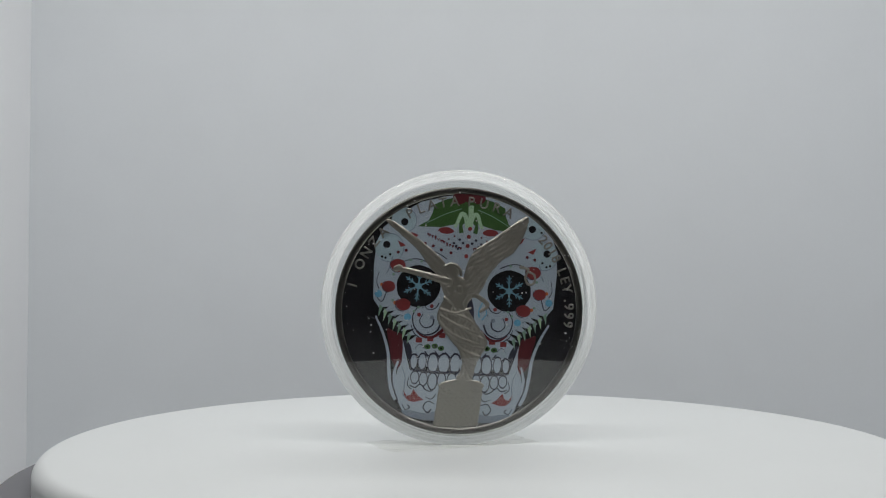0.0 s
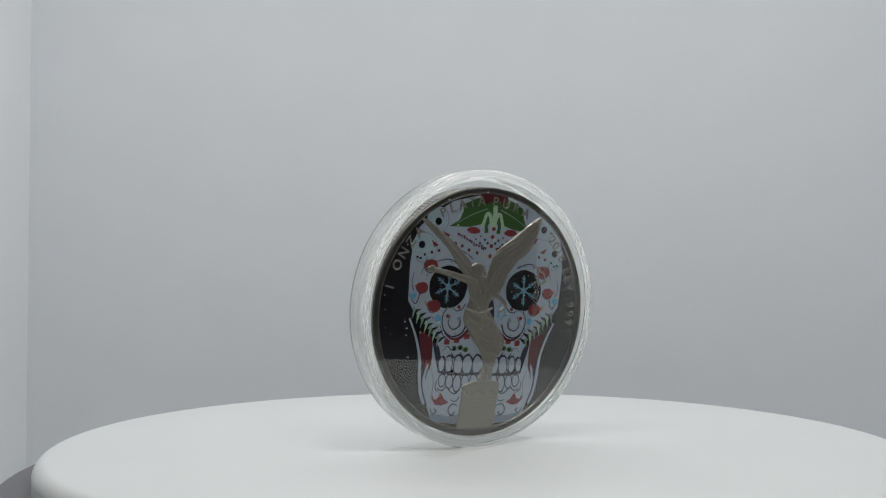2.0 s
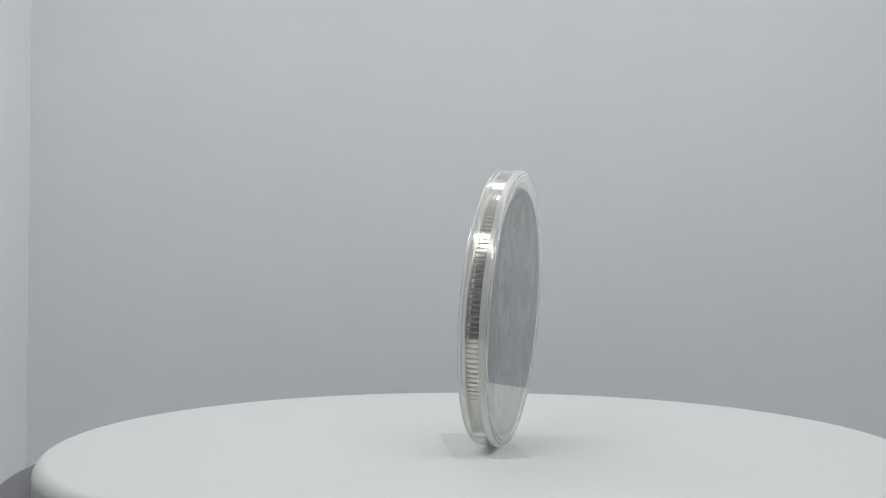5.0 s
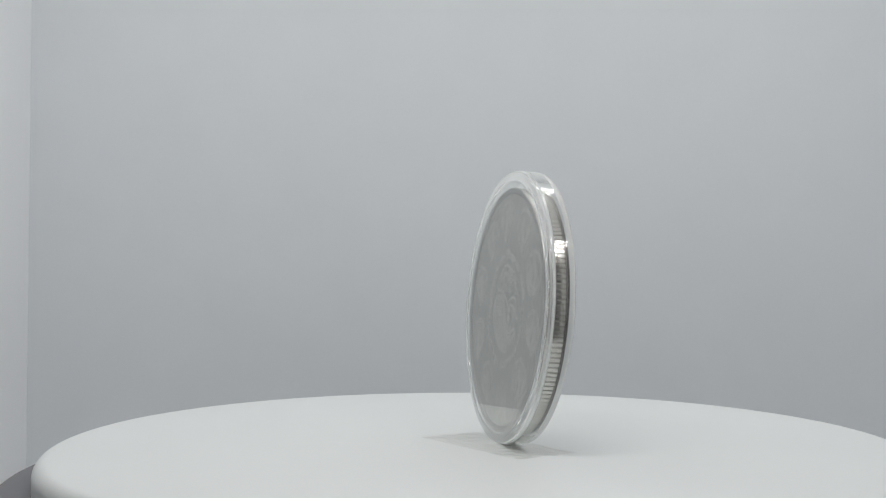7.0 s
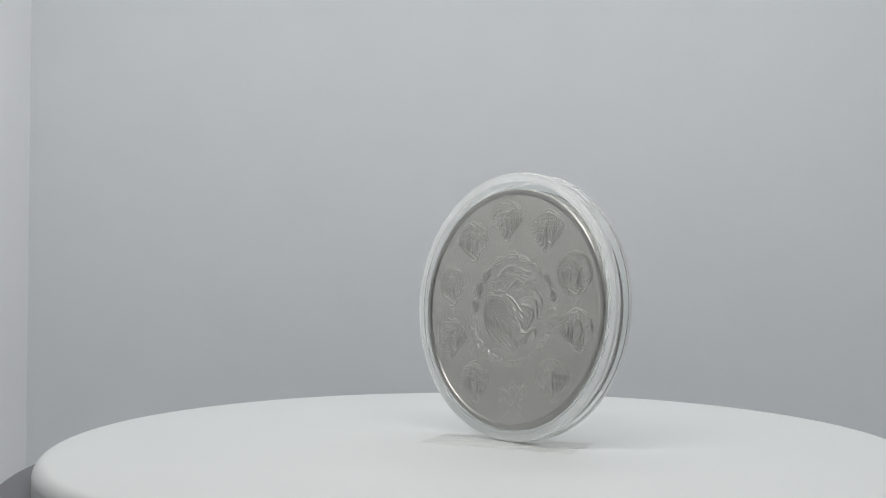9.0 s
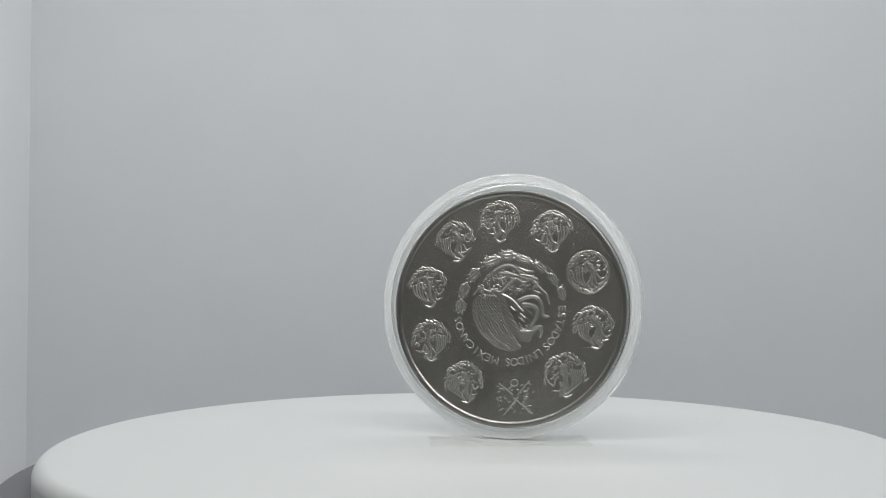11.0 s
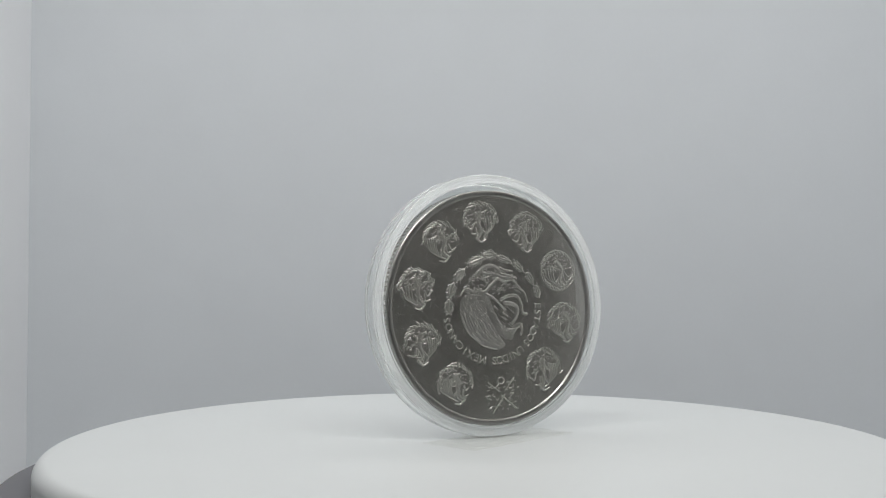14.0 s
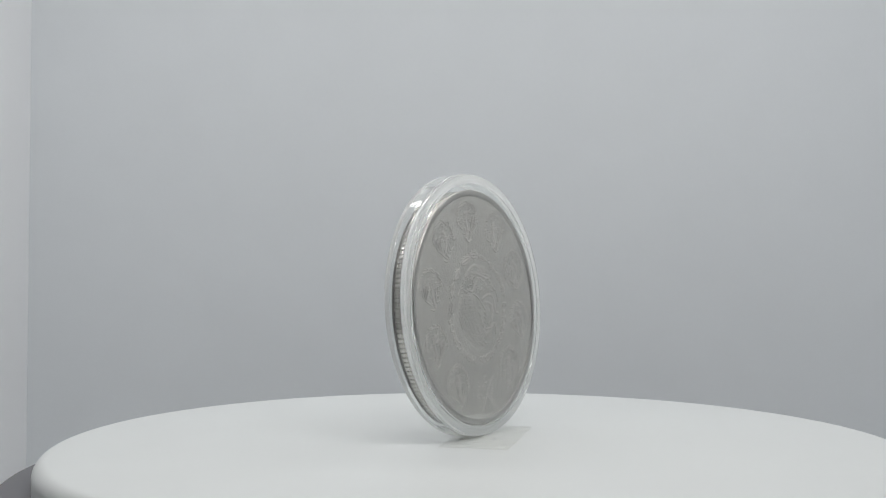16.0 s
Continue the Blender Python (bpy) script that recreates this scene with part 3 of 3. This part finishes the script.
def statue_height(gx, gy):
    bulk = []
    for pts, h, soft in (
        ([(-3.23, -12.02), (3.96, -12.02), (3.04, -18.81), (-4.24, -18.81)], 0.16, 0.25),
        ([(-3.28, -12.30), (-2.95, -11.55), (-1.20, -11.08), (0.45, -10.98), (2.20, -11.10), (3.72, -11.55), (3.98, -12.30), (2.20, -12.85), (0.35, -12.98), (-1.60, -12.85)], 0.20, 0.3),
        ([(-3.23, 4.86), (-1.94, 5.41), (-0.65, 5.78), (0.83, 5.41), (2.12, 4.68), (2.67, 3.39), (1.94, 2.11), (1.20, 0.83), (2.12, -0.83), (3.59, -3.21), (4.52, -5.23), (3.59, -7.06), (2.67, -8.90), (2.30, -10.55), (1.20, -11.47), (-0.46, -10.92), (0.46, -8.90), (0.09, -6.70), (-1.20, -4.68), (-2.67, -3.03), (-3.59, -0.83), (-3.23, 0.83), (-2.49, 2.29), (-2.86, 3.58)], 0.34, 1.1),
        ([(-2.12, 7.25), (-2.12, 5.41), (-4.15, 6.33), (-6.73, 9.82), (-9.86, 12.75), (-11.89, 14.59), (-11.15, 14.86), (-8.02, 12.84), (-5.07, 10.55), (-3.04, 8.72)], 0.15, 0.5),
        ([(0.65, 4.31), (1.01, 7.25), (2.30, 9.82), (5.25, 11.83), (8.48, 14.13), (10.60, 15.41), (11.06, 14.59), (10.05, 11.74), (8.57, 9.45), (6.91, 8.35), (4.88, 6.15), (3.59, 3.58), (2.12, 2.29)], 0.22, 0.7)):
        d = inside(gx, gy, curve_through(pts, True, 4) if len(pts) > 4 else pts)
        bulk.append(np.where(d > 0, h * np.sqrt(np.clip(1 - (1 - np.clip(d / soft, 0, 1)) ** 2, 0, 1)) + 1e-3, -1))
    # feathers, folds and pedestal grooves
    along, across = gx * 0.78 + gy * 0.62, gy * 0.78 - gx * 0.62
    scale = np.abs(np.sin(across * 4.6 + 0.9 * np.sin(along * 1.7))) ** 0.8 * (0.45 + 0.55 * np.abs(np.sin(along * 1.9 + 1.6 * np.sin(across * 2.9))))
    bulk[4] = np.where(bulk[4] > 0, bulk[4] - 0.05 + 0.11 * scale + 0.02 * np.sin(across * 9 + along), -1)
    bulk[3] = np.where(bulk[3] > 0, bulk[3] + 0.04 * np.sin((gx + gy) * 5), -1)
    bulk[2] = np.where(bulk[2] > 0, bulk[2] * 0.62 + (0.032 * np.sin(gx * 5 - gy * 2) + 0.028 * np.sin(gx * 9 + 4 * np.sin(gy * 1.7)) + 0.022 * np.sin(gy * 8 + gx * 3)) * (gy < 0.6), -1)
    bulk[0] = np.where(bulk[0] > 0, bulk[0] - 0.06 * (np.abs(gx - 0.09 * gy + 2.3) < 0.07) - 0.05 * (np.abs(gy + 14.2) < 0.07) + 0.05 * np.sin(gx * 3 + 2 * np.sin(gy * 2)) * (gy > -13.6) + 0.012 * np.sin(gx * 7 + 3 * np.sin(gy * 3)) - 0.05 * (np.abs(np.hypot(gx + 0.5, (gy + 10.5) * 1.4) - 4.2) < 0.08), -1)
    limbs = [([(-1.66, 4.86), (-3.96, 5.50), (-6.54, 6.24), (-9.12, 6.88)], 1.35, 0.8, 0.30),
             ([(-10.23, 6.97), (-9.68, 7.16), (-9.22, 6.79)], 1.1, 0.9, 0.16),
             ([(-1.50, 6.95), (-1.05, 6.80), (-1.05, 6.20)], 2.1, 1.7, 0.34), ([(-0.95, 5.95), (-0.60, 4.86)], 1.2, 1.5, 0.28), ([(-2.05, 6.75), (-2.10, 6.15), (-1.75, 5.70)], 0.6, 0.5, 0.26),
             ([(-2.35, 7.35), (-1.45, 7.75), (-0.45, 7.45), (0.10, 6.65), (0.20, 6.05)], 0.5, 0.45, 0.34), ([(-1.75, 7.05), (-0.95, 7.15), (-0.30, 6.60)], 0.3, 0.3, 0.36), ([(-2.25, -12.75), (-2.20, -12.80)], 0.75, 0.75, 0.24), ([(2.85, -12.75), (2.90, -12.80)], 0.75, 0.75, 0.24), ([(-3.3, -14.6), (-0.2, -15.3), (3.4, -14.7)], 0.25, 0.25, 0.20),
             ([(2.12, 3.03), (4.52, 1.19), (3.41, 0.09)], 0.8, 0.5, 0.2),
             ([(-1.94, 3.76), (-1.75, 3.21)], 1.1, 1.0, 0.33), ([(0.00, 3.85), (0.09, 3.30)], 1.1, 1.0, 0.33),
             ([(-3.04, 0.46), (-0.74, -0.18), (1.75, 0.55)], 0.45, 0.35, 0.34), ([(-2.49, 2.29), (-1.20, 1.19), (-1.57, 0.09)], 0.4, 0.3, 0.3), ([(1.20, 2.66), (0.46, 1.38), (0.83, 0.28)], 0.4, 0.3, 0.3),
             ([(-2.95, -0.64), (-0.83, -1.93), (3.04, -3.58)], 0.55, 0.35, 0.34), ([(-3.13, -1.74), (-1.20, -3.58), (3.41, -5.41)], 0.6, 0.35, 0.35), ([(-2.30, -3.21), (-0.09, -4.86), (3.96, -5.96)], 0.5, 0.3, 0.32),
             ([(-1.38, -4.31), (0.46, -6.15), (3.23, -7.25)], 0.6, 0.35, 0.35), ([(-0.28, -5.41), (1.01, -7.61), (2.67, -8.72)], 0.55, 0.3, 0.33), ([(0.46, -7.06), (1.20, -9.08), (1.94, -10.55)], 0.6, 0.4, 0.34),
             ([(-0.83, -0.28), (1.38, -1.19), (3.04, -2.66)], 0.45, 0.3, 0.34), ([(0.65, -8.72), (0.46, -10.00), (-0.28, -10.73)], 0.5, 0.4, 0.32), ([(-2.12, -1.19), (0.65, -2.84), (3.78, -4.31)], 0.3, 0.2, 0.36),
             ([(3.59, -3.39), (4.33, -5.05), (3.41, -6.88)], 0.45, 0.3, 0.3), ([(-3.23, -0.28), (-3.41, -1.19), (-2.49, -2.66)], 0.45, 0.3, 0.28),
             ([(10.97, 6.51), (12.07, 5.96), (12.07, 4.68), (11.15, 4.40), (10.60, 5.41), (10.97, 6.51)], 0.4, 0.4, 0.1),
             ([(9.86, 7.25), (11.15, 6.88)], 0.6, 0.4, 0.1)]
    bulk.append(stroke_height(gx, gy, [(curve_through(p, False, 4), a, b, h) for p, a, b, h in limbs], True))
    return np.minimum(np.max(bulk, 0), 0.34)


relief("statue_relief", statue_height, -13, 13.5, -19, 16, 0.11, on_front, M_STATUE, coin, "frosted silver relief of a winged monument on a pedestal")


# the back: ten small eagle badges round a large one, upside down as the coin is turned
BACK_TURN = 7.0


def on_badge(cx, cy, turn):
    c, s = math.cos(radians(turn)), math.sin(radians(turn))
    return lambda x, y, n: on_back(cx + c * x - s * y, cy + s * x + c * y, n)


def badge_strokes(seed, r):
    """A small eagle under a leafy garland: wing fans, body, tail and leaves, all as ridges."""
    rnd = random.Random(seed)
    out = []
    reach = rnd.choice((190, 205, 225, 180)) if seed != 3 else 360
    n = int(reach / 11)
    for i in range(n):
        a = radians(90 - reach / 2 + reach * (i + 0.5) / n)
        for k in (0, 1):
            q = r * (0.86 + 0.1 * k) * rnd.uniform(0.94, 1.04)
            c = Vector((q * math.cos(a), q * math.sin(a)))
            d = Vector((math.cos(a + rnd.uniform(0.5, 1.8)), math.sin(a + rnd.uniform(0.5, 1.8)))) * 0.26
            out.append(([c - d, c + d], 0.36, 0.2, rnd.uniform(0.17, 0.28)))
    for i in range(int(r * 24)):
        a, q = rnd.uniform(-0.3, math.pi + 0.3), r * rnd.uniform(0.1, 0.84)
        c = Vector((q * math.cos(a), q * math.sin(a)))
        d = Vector((rnd.uniform(-1, 1), rnd.uniform(-0.6, 0.6))) * 0.3
        out.append((curve_through([c - d, c + Vector((d.y, d.x)) * 0.5, c + d], False, 3), 0.22, 0.14, rnd.uniform(0.12, 0.26)))
    side = rnd.choice((-1, 1))
    lean = rnd.uniform(-0.15, 0.15)
    m = rnd.choice((4, 5, 6))
    for i in range(m):
        f = i / (m - 1)
        a = Vector((-side * (0.74 - 0.48 * f) * r, (0.12 + 0.1 * f) * r))
        b = Vector((-side * (0.36 - 0.30 * f) * r, (-0.58 - 0.2 * f) * r))
        mid = (a + b) / 2 + Vector((-side * 0.12 * r, -0.08 * r))
        out.append((curve_through([a, mid, b], False, 4), 0.34, 0.24, rnd.uniform(0.16, 0.26)))
    body = curve_through([(0, 0.4 * r), (side * (0.12 + lean) * r, 0), (side * 0.05 * r, -0.5 * r), (side * 0.3 * r, -0.8 * r)], False, 5)
    out.append((body, 1.1, 0.6, 0.2))
    for i in range(14):
        p = body[rnd.randrange(len(body))] + Vector((rnd.uniform(-0.5, 0.5), rnd.uniform(-0.3, 0.3)))
        d = Vector((rnd.uniform(-0.3, 0.3), -0.3))
        out.append(([p - d, p + d], 0.24, 0.16, rnd.uniform(0.2, 0.3)))
    for i in range(4):
        a = radians(-20 - 22 * i + rnd.uniform(-8, 8))
        q0, q1 = r * rnd.uniform(0.35, 0.5), r * rnd.uniform(0.7, 0.9)
        out.append((curve_through([(side * q0 * math.cos(a), q0 * math.sin(a)), (side * (q0 + q1) * 0.55 * math.cos(a - 0.3), (q0 + q1) * 0.55 * math.sin(a - 0.3)), (side * q1 * math.cos(a), q1 * math.sin(a))], False, 4), 0.4, 0.26, rnd.uniform(0.15, 0.25)))
    out.append((curve_through([(side * 0.3 * r, -0.78 * r), (side * 0.1 * r, -0.98 * r), (-side * 0.18 * r, -0.9 * r)], False, 4), 0.5, 0.3, 0.26))
    return out


def banner_strokes(r):
    """The oldest badge: a crown over crossed bars and many short strokes."""
    rnd = random.Random(21)
    out = [([Vector((0.2 * r * math.cos(a), 0.68 * r + 0.18 * r * math.sin(a))) for a in np.linspace(0, 6.28, 12)], 0.22, 0.22, 0.2)]
    for sx in (-1, 1):
        out.append(([(sx * 0.8 * r, 0.7 * r), (sx * 0.15 * r, 0.1 * r)], 0.3, 0.22, 0.16))
        out.append(([(sx * 0.1 * r, -0.1 * r), (-sx * 0.75 * r, -0.95 * r)], 0.34, 0.26, 0.16))
        for i in range(26):
            x, y = sx * rnd.uniform(0.1, 1.0) * r, rnd.uniform(-0.95, 0.6) * r
            d = Vector((rnd.uniform(-0.3, 0.3), rnd.uniform(-0.15, 0.15)))
            out.append(([Vector((x, y)) - d, Vector((x, y)) + d], 0.26, 0.16, rnd.uniform(0.1, 0.24)))
    return out


def badges():
    for i in range(10):
        a = radians(97.3 - 36.3 * i)
        cx, cy, r = 14.75 * math.cos(a), 14.75 * math.sin(a), 3.55
        st = banner_strokes(3.2) if i == 5 else badge_strokes(i + 1, r if i not in (4,) else 3.7)
        if i == 2:
            st.append(([Vector((3.5 * math.cos(q), 3.5 * math.sin(q))) for q in np.linspace(0, 6.28, 40)], 0.3, 0.3, 0.12))
        relief("eagle_badge", lambda gx, gy: 0.4 * stroke_height(gx, gy, st), -4.4, 4.4, -4.4, 4.4, 0.085, on_badge(cx, cy, BACK_TURN), M_RELIEF, coin, "small raised eagle badge", 0.012)


badges()


def eagle_height(gx, gy):
    st = []
    rnd = random.Random(11)
    # wreath pods over the upper half
    for (x, y), le in zip([(-3.06, 7.90), (-6.13, 5.58), (-7.81, 3.00), (-8.42, 0.23), (-0.32, 8.94), (2.48, 8.23), (5.39, 6.87), (7.65, 4.94), (9.06, 2.58)], (1.5, 1.1, 1.1, 1.0, 1.2, 1.3, 1.1, 1.0, 1.0)):
        c = Vector((x, y))
        d = Vector((-y, x)).normalized() * le
        out = c.normalized()
        big = 1.0 if x < 0.5 else 0.72
        # a veined leaf with a blunt tip, then a berry or two at its foot
        for k, h in ((0, 0.25), (-1, 0.19), (1, 0.19)):
            a, b, e = c - d * 1.1, c + out * 0.55 * k * big, c + d * 0.95 + out * 0.12 * k
            st.append((curve_through([a, b, e], False, 4), 0.5 * big, 0.62 * big, h))
        for k in (-1, 1):
            st.append(([c + d * 1.3 + out * 0.4 * k], 0.42, 0.42, 0.2))
            for j in (-0.7, -0.1, 0.5):
                st.append(([c + d * j + out * 0.55 * k * big, c + d * (j + rnd.uniform(0.2, 0.5)) + out * rnd.uniform(0.8, 1.0) * k * big], 0.34, 0.2, 0.16))
    # wing: a broad low shape with feathers in three ranks
    wing = inside(gx, gy, curve_through([(-5.32, 2.00), (-6.29, 0.81), (-6.23, -1.45), (-5.39, -3.55), (-3.87, -5.32), (-1.94, -6.61), (0.16, -7.26), (1.94, -6.94), (2.16, -6.29), (0.16, -4.03), (-1.13, -1.13), (-1.45, 1.77), (-3.39, 2.26)], True, 4))
    wing = np.where(wing > 0, 0.03 * np.sqrt(np.clip(wing / 0.5, 0, 1)) + 1e-3, -1)
    rim = curve_through([(-4.6, 2.1), (-5.9, 0.5), (-6.0, -1.45), (-5.2, -3.5), (-3.75, -5.2), (-1.85, -6.45), (0.2, -7.0)], False, 5)
    breast = curve_through([(-1.9, 1.9), (-1.5, 0.6), (-1.2, -0.9), (-0.6, -2.3), (0.1, -3.7), (1.0, -5.0), (2.0, -6.2)], False, 5)
    rank = [[u.lerp(v, k / 10) for u, v in zip(rim, breast)] for k in range(11)]
    for k, line in enumerate(rank):
        n = len(line)
        cut = n * (0.30 + 0.028 * k + rnd.uniform(-0.03, 0.03))
        # long flight feathers, each over the next
        at = int(cut)
        while at < n - 3:
            le = rnd.choice((5, 6, 7, 8))
            st.append((line[at:min(n, at + le)], 0.52, 0.26, 0.11 + 0.06 * (k % 2) + rnd.uniform(0, 0.07)))
            at += le + rnd.choice((0, 1))
        # short coverts slanting across them
        for q in range(0, int(cut) - 1, 2):
            a, b = line[q], rank[min(10, k + 1)][min(n - 1, q + 3)]
            if k < 10:
                st.append(([a, b], 0.42, 0.26, rnd.uniform(0.12, 0.25)))
    body = [([(-1.77, 1.94), (-0.48, -1.13), (1.61, -4.03), (3.39, -5.00)], 2.2, 1.4, 0.08), ([(2.42, -4.84), (3.55, -4.35), (4.68, -3.32), (5.65, -3.06)], 1.5, 0.7, 0.16),
            ([(5.26, -3.06), (5.77, -3.87), (5.48, -4.84)], 0.75, 0.3, 0.24), ([(2.42, -3.87), (4.03, -3.77), (5.00, -3.39)], 0.35, 0.3, 0.3),
            ([(1.77, 1.29), (3.39, 1.94), (5.00, 1.77), (5.71, 0.48), (5.97, -1.06), (6.77, -1.26)], 0.7, 0.55, 0.2),
            ([(2.58, 0.65), (4.03, 0.48), (4.94, -0.23), (4.74, -1.61), (3.97, -2.74)], 0.9, 0.6, 0.2),
            ([(-3.06, 5.32), (-1.77, 6.61), (-0.16, 7.10), (1.13, 6.61), (1.77, 5.81)], 0.9, 0.7, 0.17), ([(-1.45, 5.81), (1.13, 5.48), (3.06, 4.84), (4.68, 5.00)], 0.7, 0.6, 0.17),
            ([(1.61, 6.77), (2.74, 6.29), (4.03, 6.13)], 0.5, 0.5, 0.16), ([(1.77, 5.65), (3.39, 5.39), (4.84, 4.84)], 0.4, 0.4, 0.2),
            ([(-0.48, 3.55), (1.13, 4.94), (2.42, 4.29), (3.87, 4.81), (5.48, 3.23), (6.45, 2.42), (6.94, 0.87)], 0.5, 0.4, 0.19),
            ([(-3.06, 3.06), (-1.45, 2.68), (-0.32, 3.77)], 0.5, 0.5, 0.19), ([(-6.13, 2.10), (-5.00, 3.23), (-3.39, 2.68), (-2.10, 3.13)], 0.4, 0.4, 0.16),
            ([(-5.16, 1.94), (-3.71, 1.13), (-1.94, -0.16)], 0.45, 0.3, 0.18), ([(0.00, -4.03), (0.81, -5.65), (2.10, -6.29)], 0.5, 0.4, 0.2),
            ([(-1.13, 2.26), (0.48, 1.45), (2.42, -0.48)], 0.5, 0.4, 0.26)]
    st += [(curve_through(p, False, 4), a, b, h) for p, a, b, h in body]
    for i in range(230):
        x, y = rnd.uniform(-5.4, 5.8), rnd.uniform(2.2, 7.0)
        if x * x + y * y > 44:
            continue
        d = Vector((rnd.uniform(-1, 1), rnd.uniform(-0.5, 0.5))) * 0.34
        st.append((curve_through([Vector((x, y)) - d, Vector((x + d.y * 0.5, y + abs(d.x) * 0.5)), Vector((x, y)) + d], False, 3), 0.24, 0.14, rnd.uniform(0.1, 0.25)))
    for i in range(60):
        x, y = rnd.uniform(-1, 4), rnd.uniform(-5, 0.5)
        d = Vector((0.35, -0.3)) * rnd.uniform(0.6, 1.2)
        st.append(([Vector((x, y)) - d, Vector((x, y)) + d], 0.22, 0.14, rnd.uniform(0.18, 0.28) if abs(x - 1 + y * 0.4) < 1.3 else 0.05))
    return np.minimum(np.maximum(stroke_height(gx, gy, st), wing) * 0.45, 0.13)


relief("eagle_relief", eagle_height, -10.5, 10.5, -9, 10.5, 0.09, on_badge(0, 0, 0), M_RELIEF, coin, "raised eagle with a snake inside a leafy wreath", 0.010)


# lettering
def glyph(ch, size, thick):
    cu = bpy.data.curves.new("glyph", "FONT")
    cu.body, cu.size, cu.extrude, cu.bevel_depth, cu.bevel_resolution, cu.offset = ch, size, thick * 0.3, thick, 1, -thick * 0.5
    cu.align_x, cu.align_y, cu.resolution_u = "CENTER", "CENTER", 3
    ob = bpy.data.objects.new("glyph", cu)
    scene.collection.objects.link(ob)
    me = bpy.data.meshes.new_from_object(ob.evaluated_get(bpy.context.evaluated_depsgraph_get()))
    bpy.data.objects.remove(ob)
    return me


GLYPHS = {}


def arc_word(word, a0, a1, radius, size, mat, back=False, label=""):
    """Raised letters along an arc, clockwise, heads outward; angles in degrees."""
    for i, ch in enumerate(word):
        a = a0 + (a1 - a0) * i / max(len(word) - 1, 1)
        key = (ch, size)
        if key not in GLYPHS:
            GLYPHS[key] = glyph(ch, size * MM, 0.08 * MM)
            GLYPHS[key].materials.append(mat)
        ob = new("letter", GLYPHS[key])
        ob.parent = coin
        x, y = radius * math.cos(radians(a)), radius * math.sin(radians(a))
        at = (on_back if back else on_front)(x, y, FIELD + (-0.05 if back else 0.02))
        face = Matrix(((-1, 0, 0), (0, 0, 1), (0, 1, 0))) if back else Matrix(((1, 0, 0), (0, 0, -1), (0, 1, 0)))
        ob.matrix_local = Matrix.Translation(at) @ face.to_4x4() @ pose(0, 0, 0, 0, 0, a - 90)
        if label:
            tagged(ob, label)


for word, a0, a1 in (("1", 166, 166), ("ONZA", 154.5, 134), ("PLATA", 117, 93), ("PURA", 84.5, 64), ("2018", 41, 29), ("LEY", 21.5, 12), (".", 6, 6), ("999", 2.6, -6.8)):
    arc_word(word, a0, a1, 17.75, 2.2, M_LETTER)
for word, a0, a1 in (("ESTADOS", 1, -44), ("UNIDOS", -55, -90), ("MEXICANOS", -104, -167)):
    arc_word(word, a0, a1, 9.05, 1.85, M_RELIEF, True)
# -- end of the coin


# ---------------------------------------------------------------- the tape under the capsule
tape = tagged(new("clear_tape"), "wrinkled patch of clear sticky tape on the white platter", "tape")


def make_tape():
    bm = bmesh.new()
    nx, ny = 54, 24
    rows = []
    for top in (1, 0):
        grid = []
        for j in range(ny + 1):
            for i in range(nx + 1):
                x, y = -13.25 + 26.5 * i / nx, -5.75 + 11.5 * j / ny
                x += 0.9 * noise.noise(Vector((0, y * 0.5, 3))) + 0.5 * noise.noise(Vector((x * 0.2, y * 2.1, 9)))
                y += 0.3 * noise.noise(Vector((x * 0.3, 0, 5)))
                lift = 0.01 + 0.26 * max(0, noise.noise(Vector((x * 0.35, y * 1.1, 7)))) + 0.12 * max(0, noise.noise(Vector((x * 1.2, y * 1.3, 2))))
                grid.append(bm.verts.new(Vector((x, y, lift + 0.035 * top)) * MM))
        rows.append(grid)
    w = nx + 1
    for g in rows:
        for j in range(ny):
            for i in range(nx):
                bm.faces.new((g[j * w + i], g[j * w + i + 1], g[(j + 1) * w + i + 1], g[(j + 1) * w + i]))
    edge = [i for i in range(w)] + [j * w + nx for j in range(1, ny + 1)] + [ny * w + i for i in range(nx - 1, -1, -1)] + [j * w for j in range(ny - 1, 0, -1)]
    for a, b in zip(edge, edge[1:] + edge[:1]):
        bm.faces.new((rows[0][a], rows[0][b], rows[1][b], rows[1][a]))
    film = part("film", bm, M_TAPE, tape)
    film.data.materials.append(M_TAPE_BACK)
    for f in film.data.polygons:
        f.material_index = 0 if f.normal.z > 0.5 else 1
    film.visible_shadow = False


make_tape()

# ---------------------------------------------------------------- what moves
def motions():
    times = [0.5 * i for i in range(33)]
    for thing in (capsule, coin):
        walk(thing, [(t, spot(t)) for t in times])
    walk(tape, [(t, pose(0, 0, 0, 0, 0, turned(t)) @ pose(-4.7 * MM, -1.3 * MM, -0.25 * MM, 0, 0, 20)) for t in times])
    walk(platter, [(t, pose(0, 0, 0, 0, 0, turned(t))) for t in times])


motions()
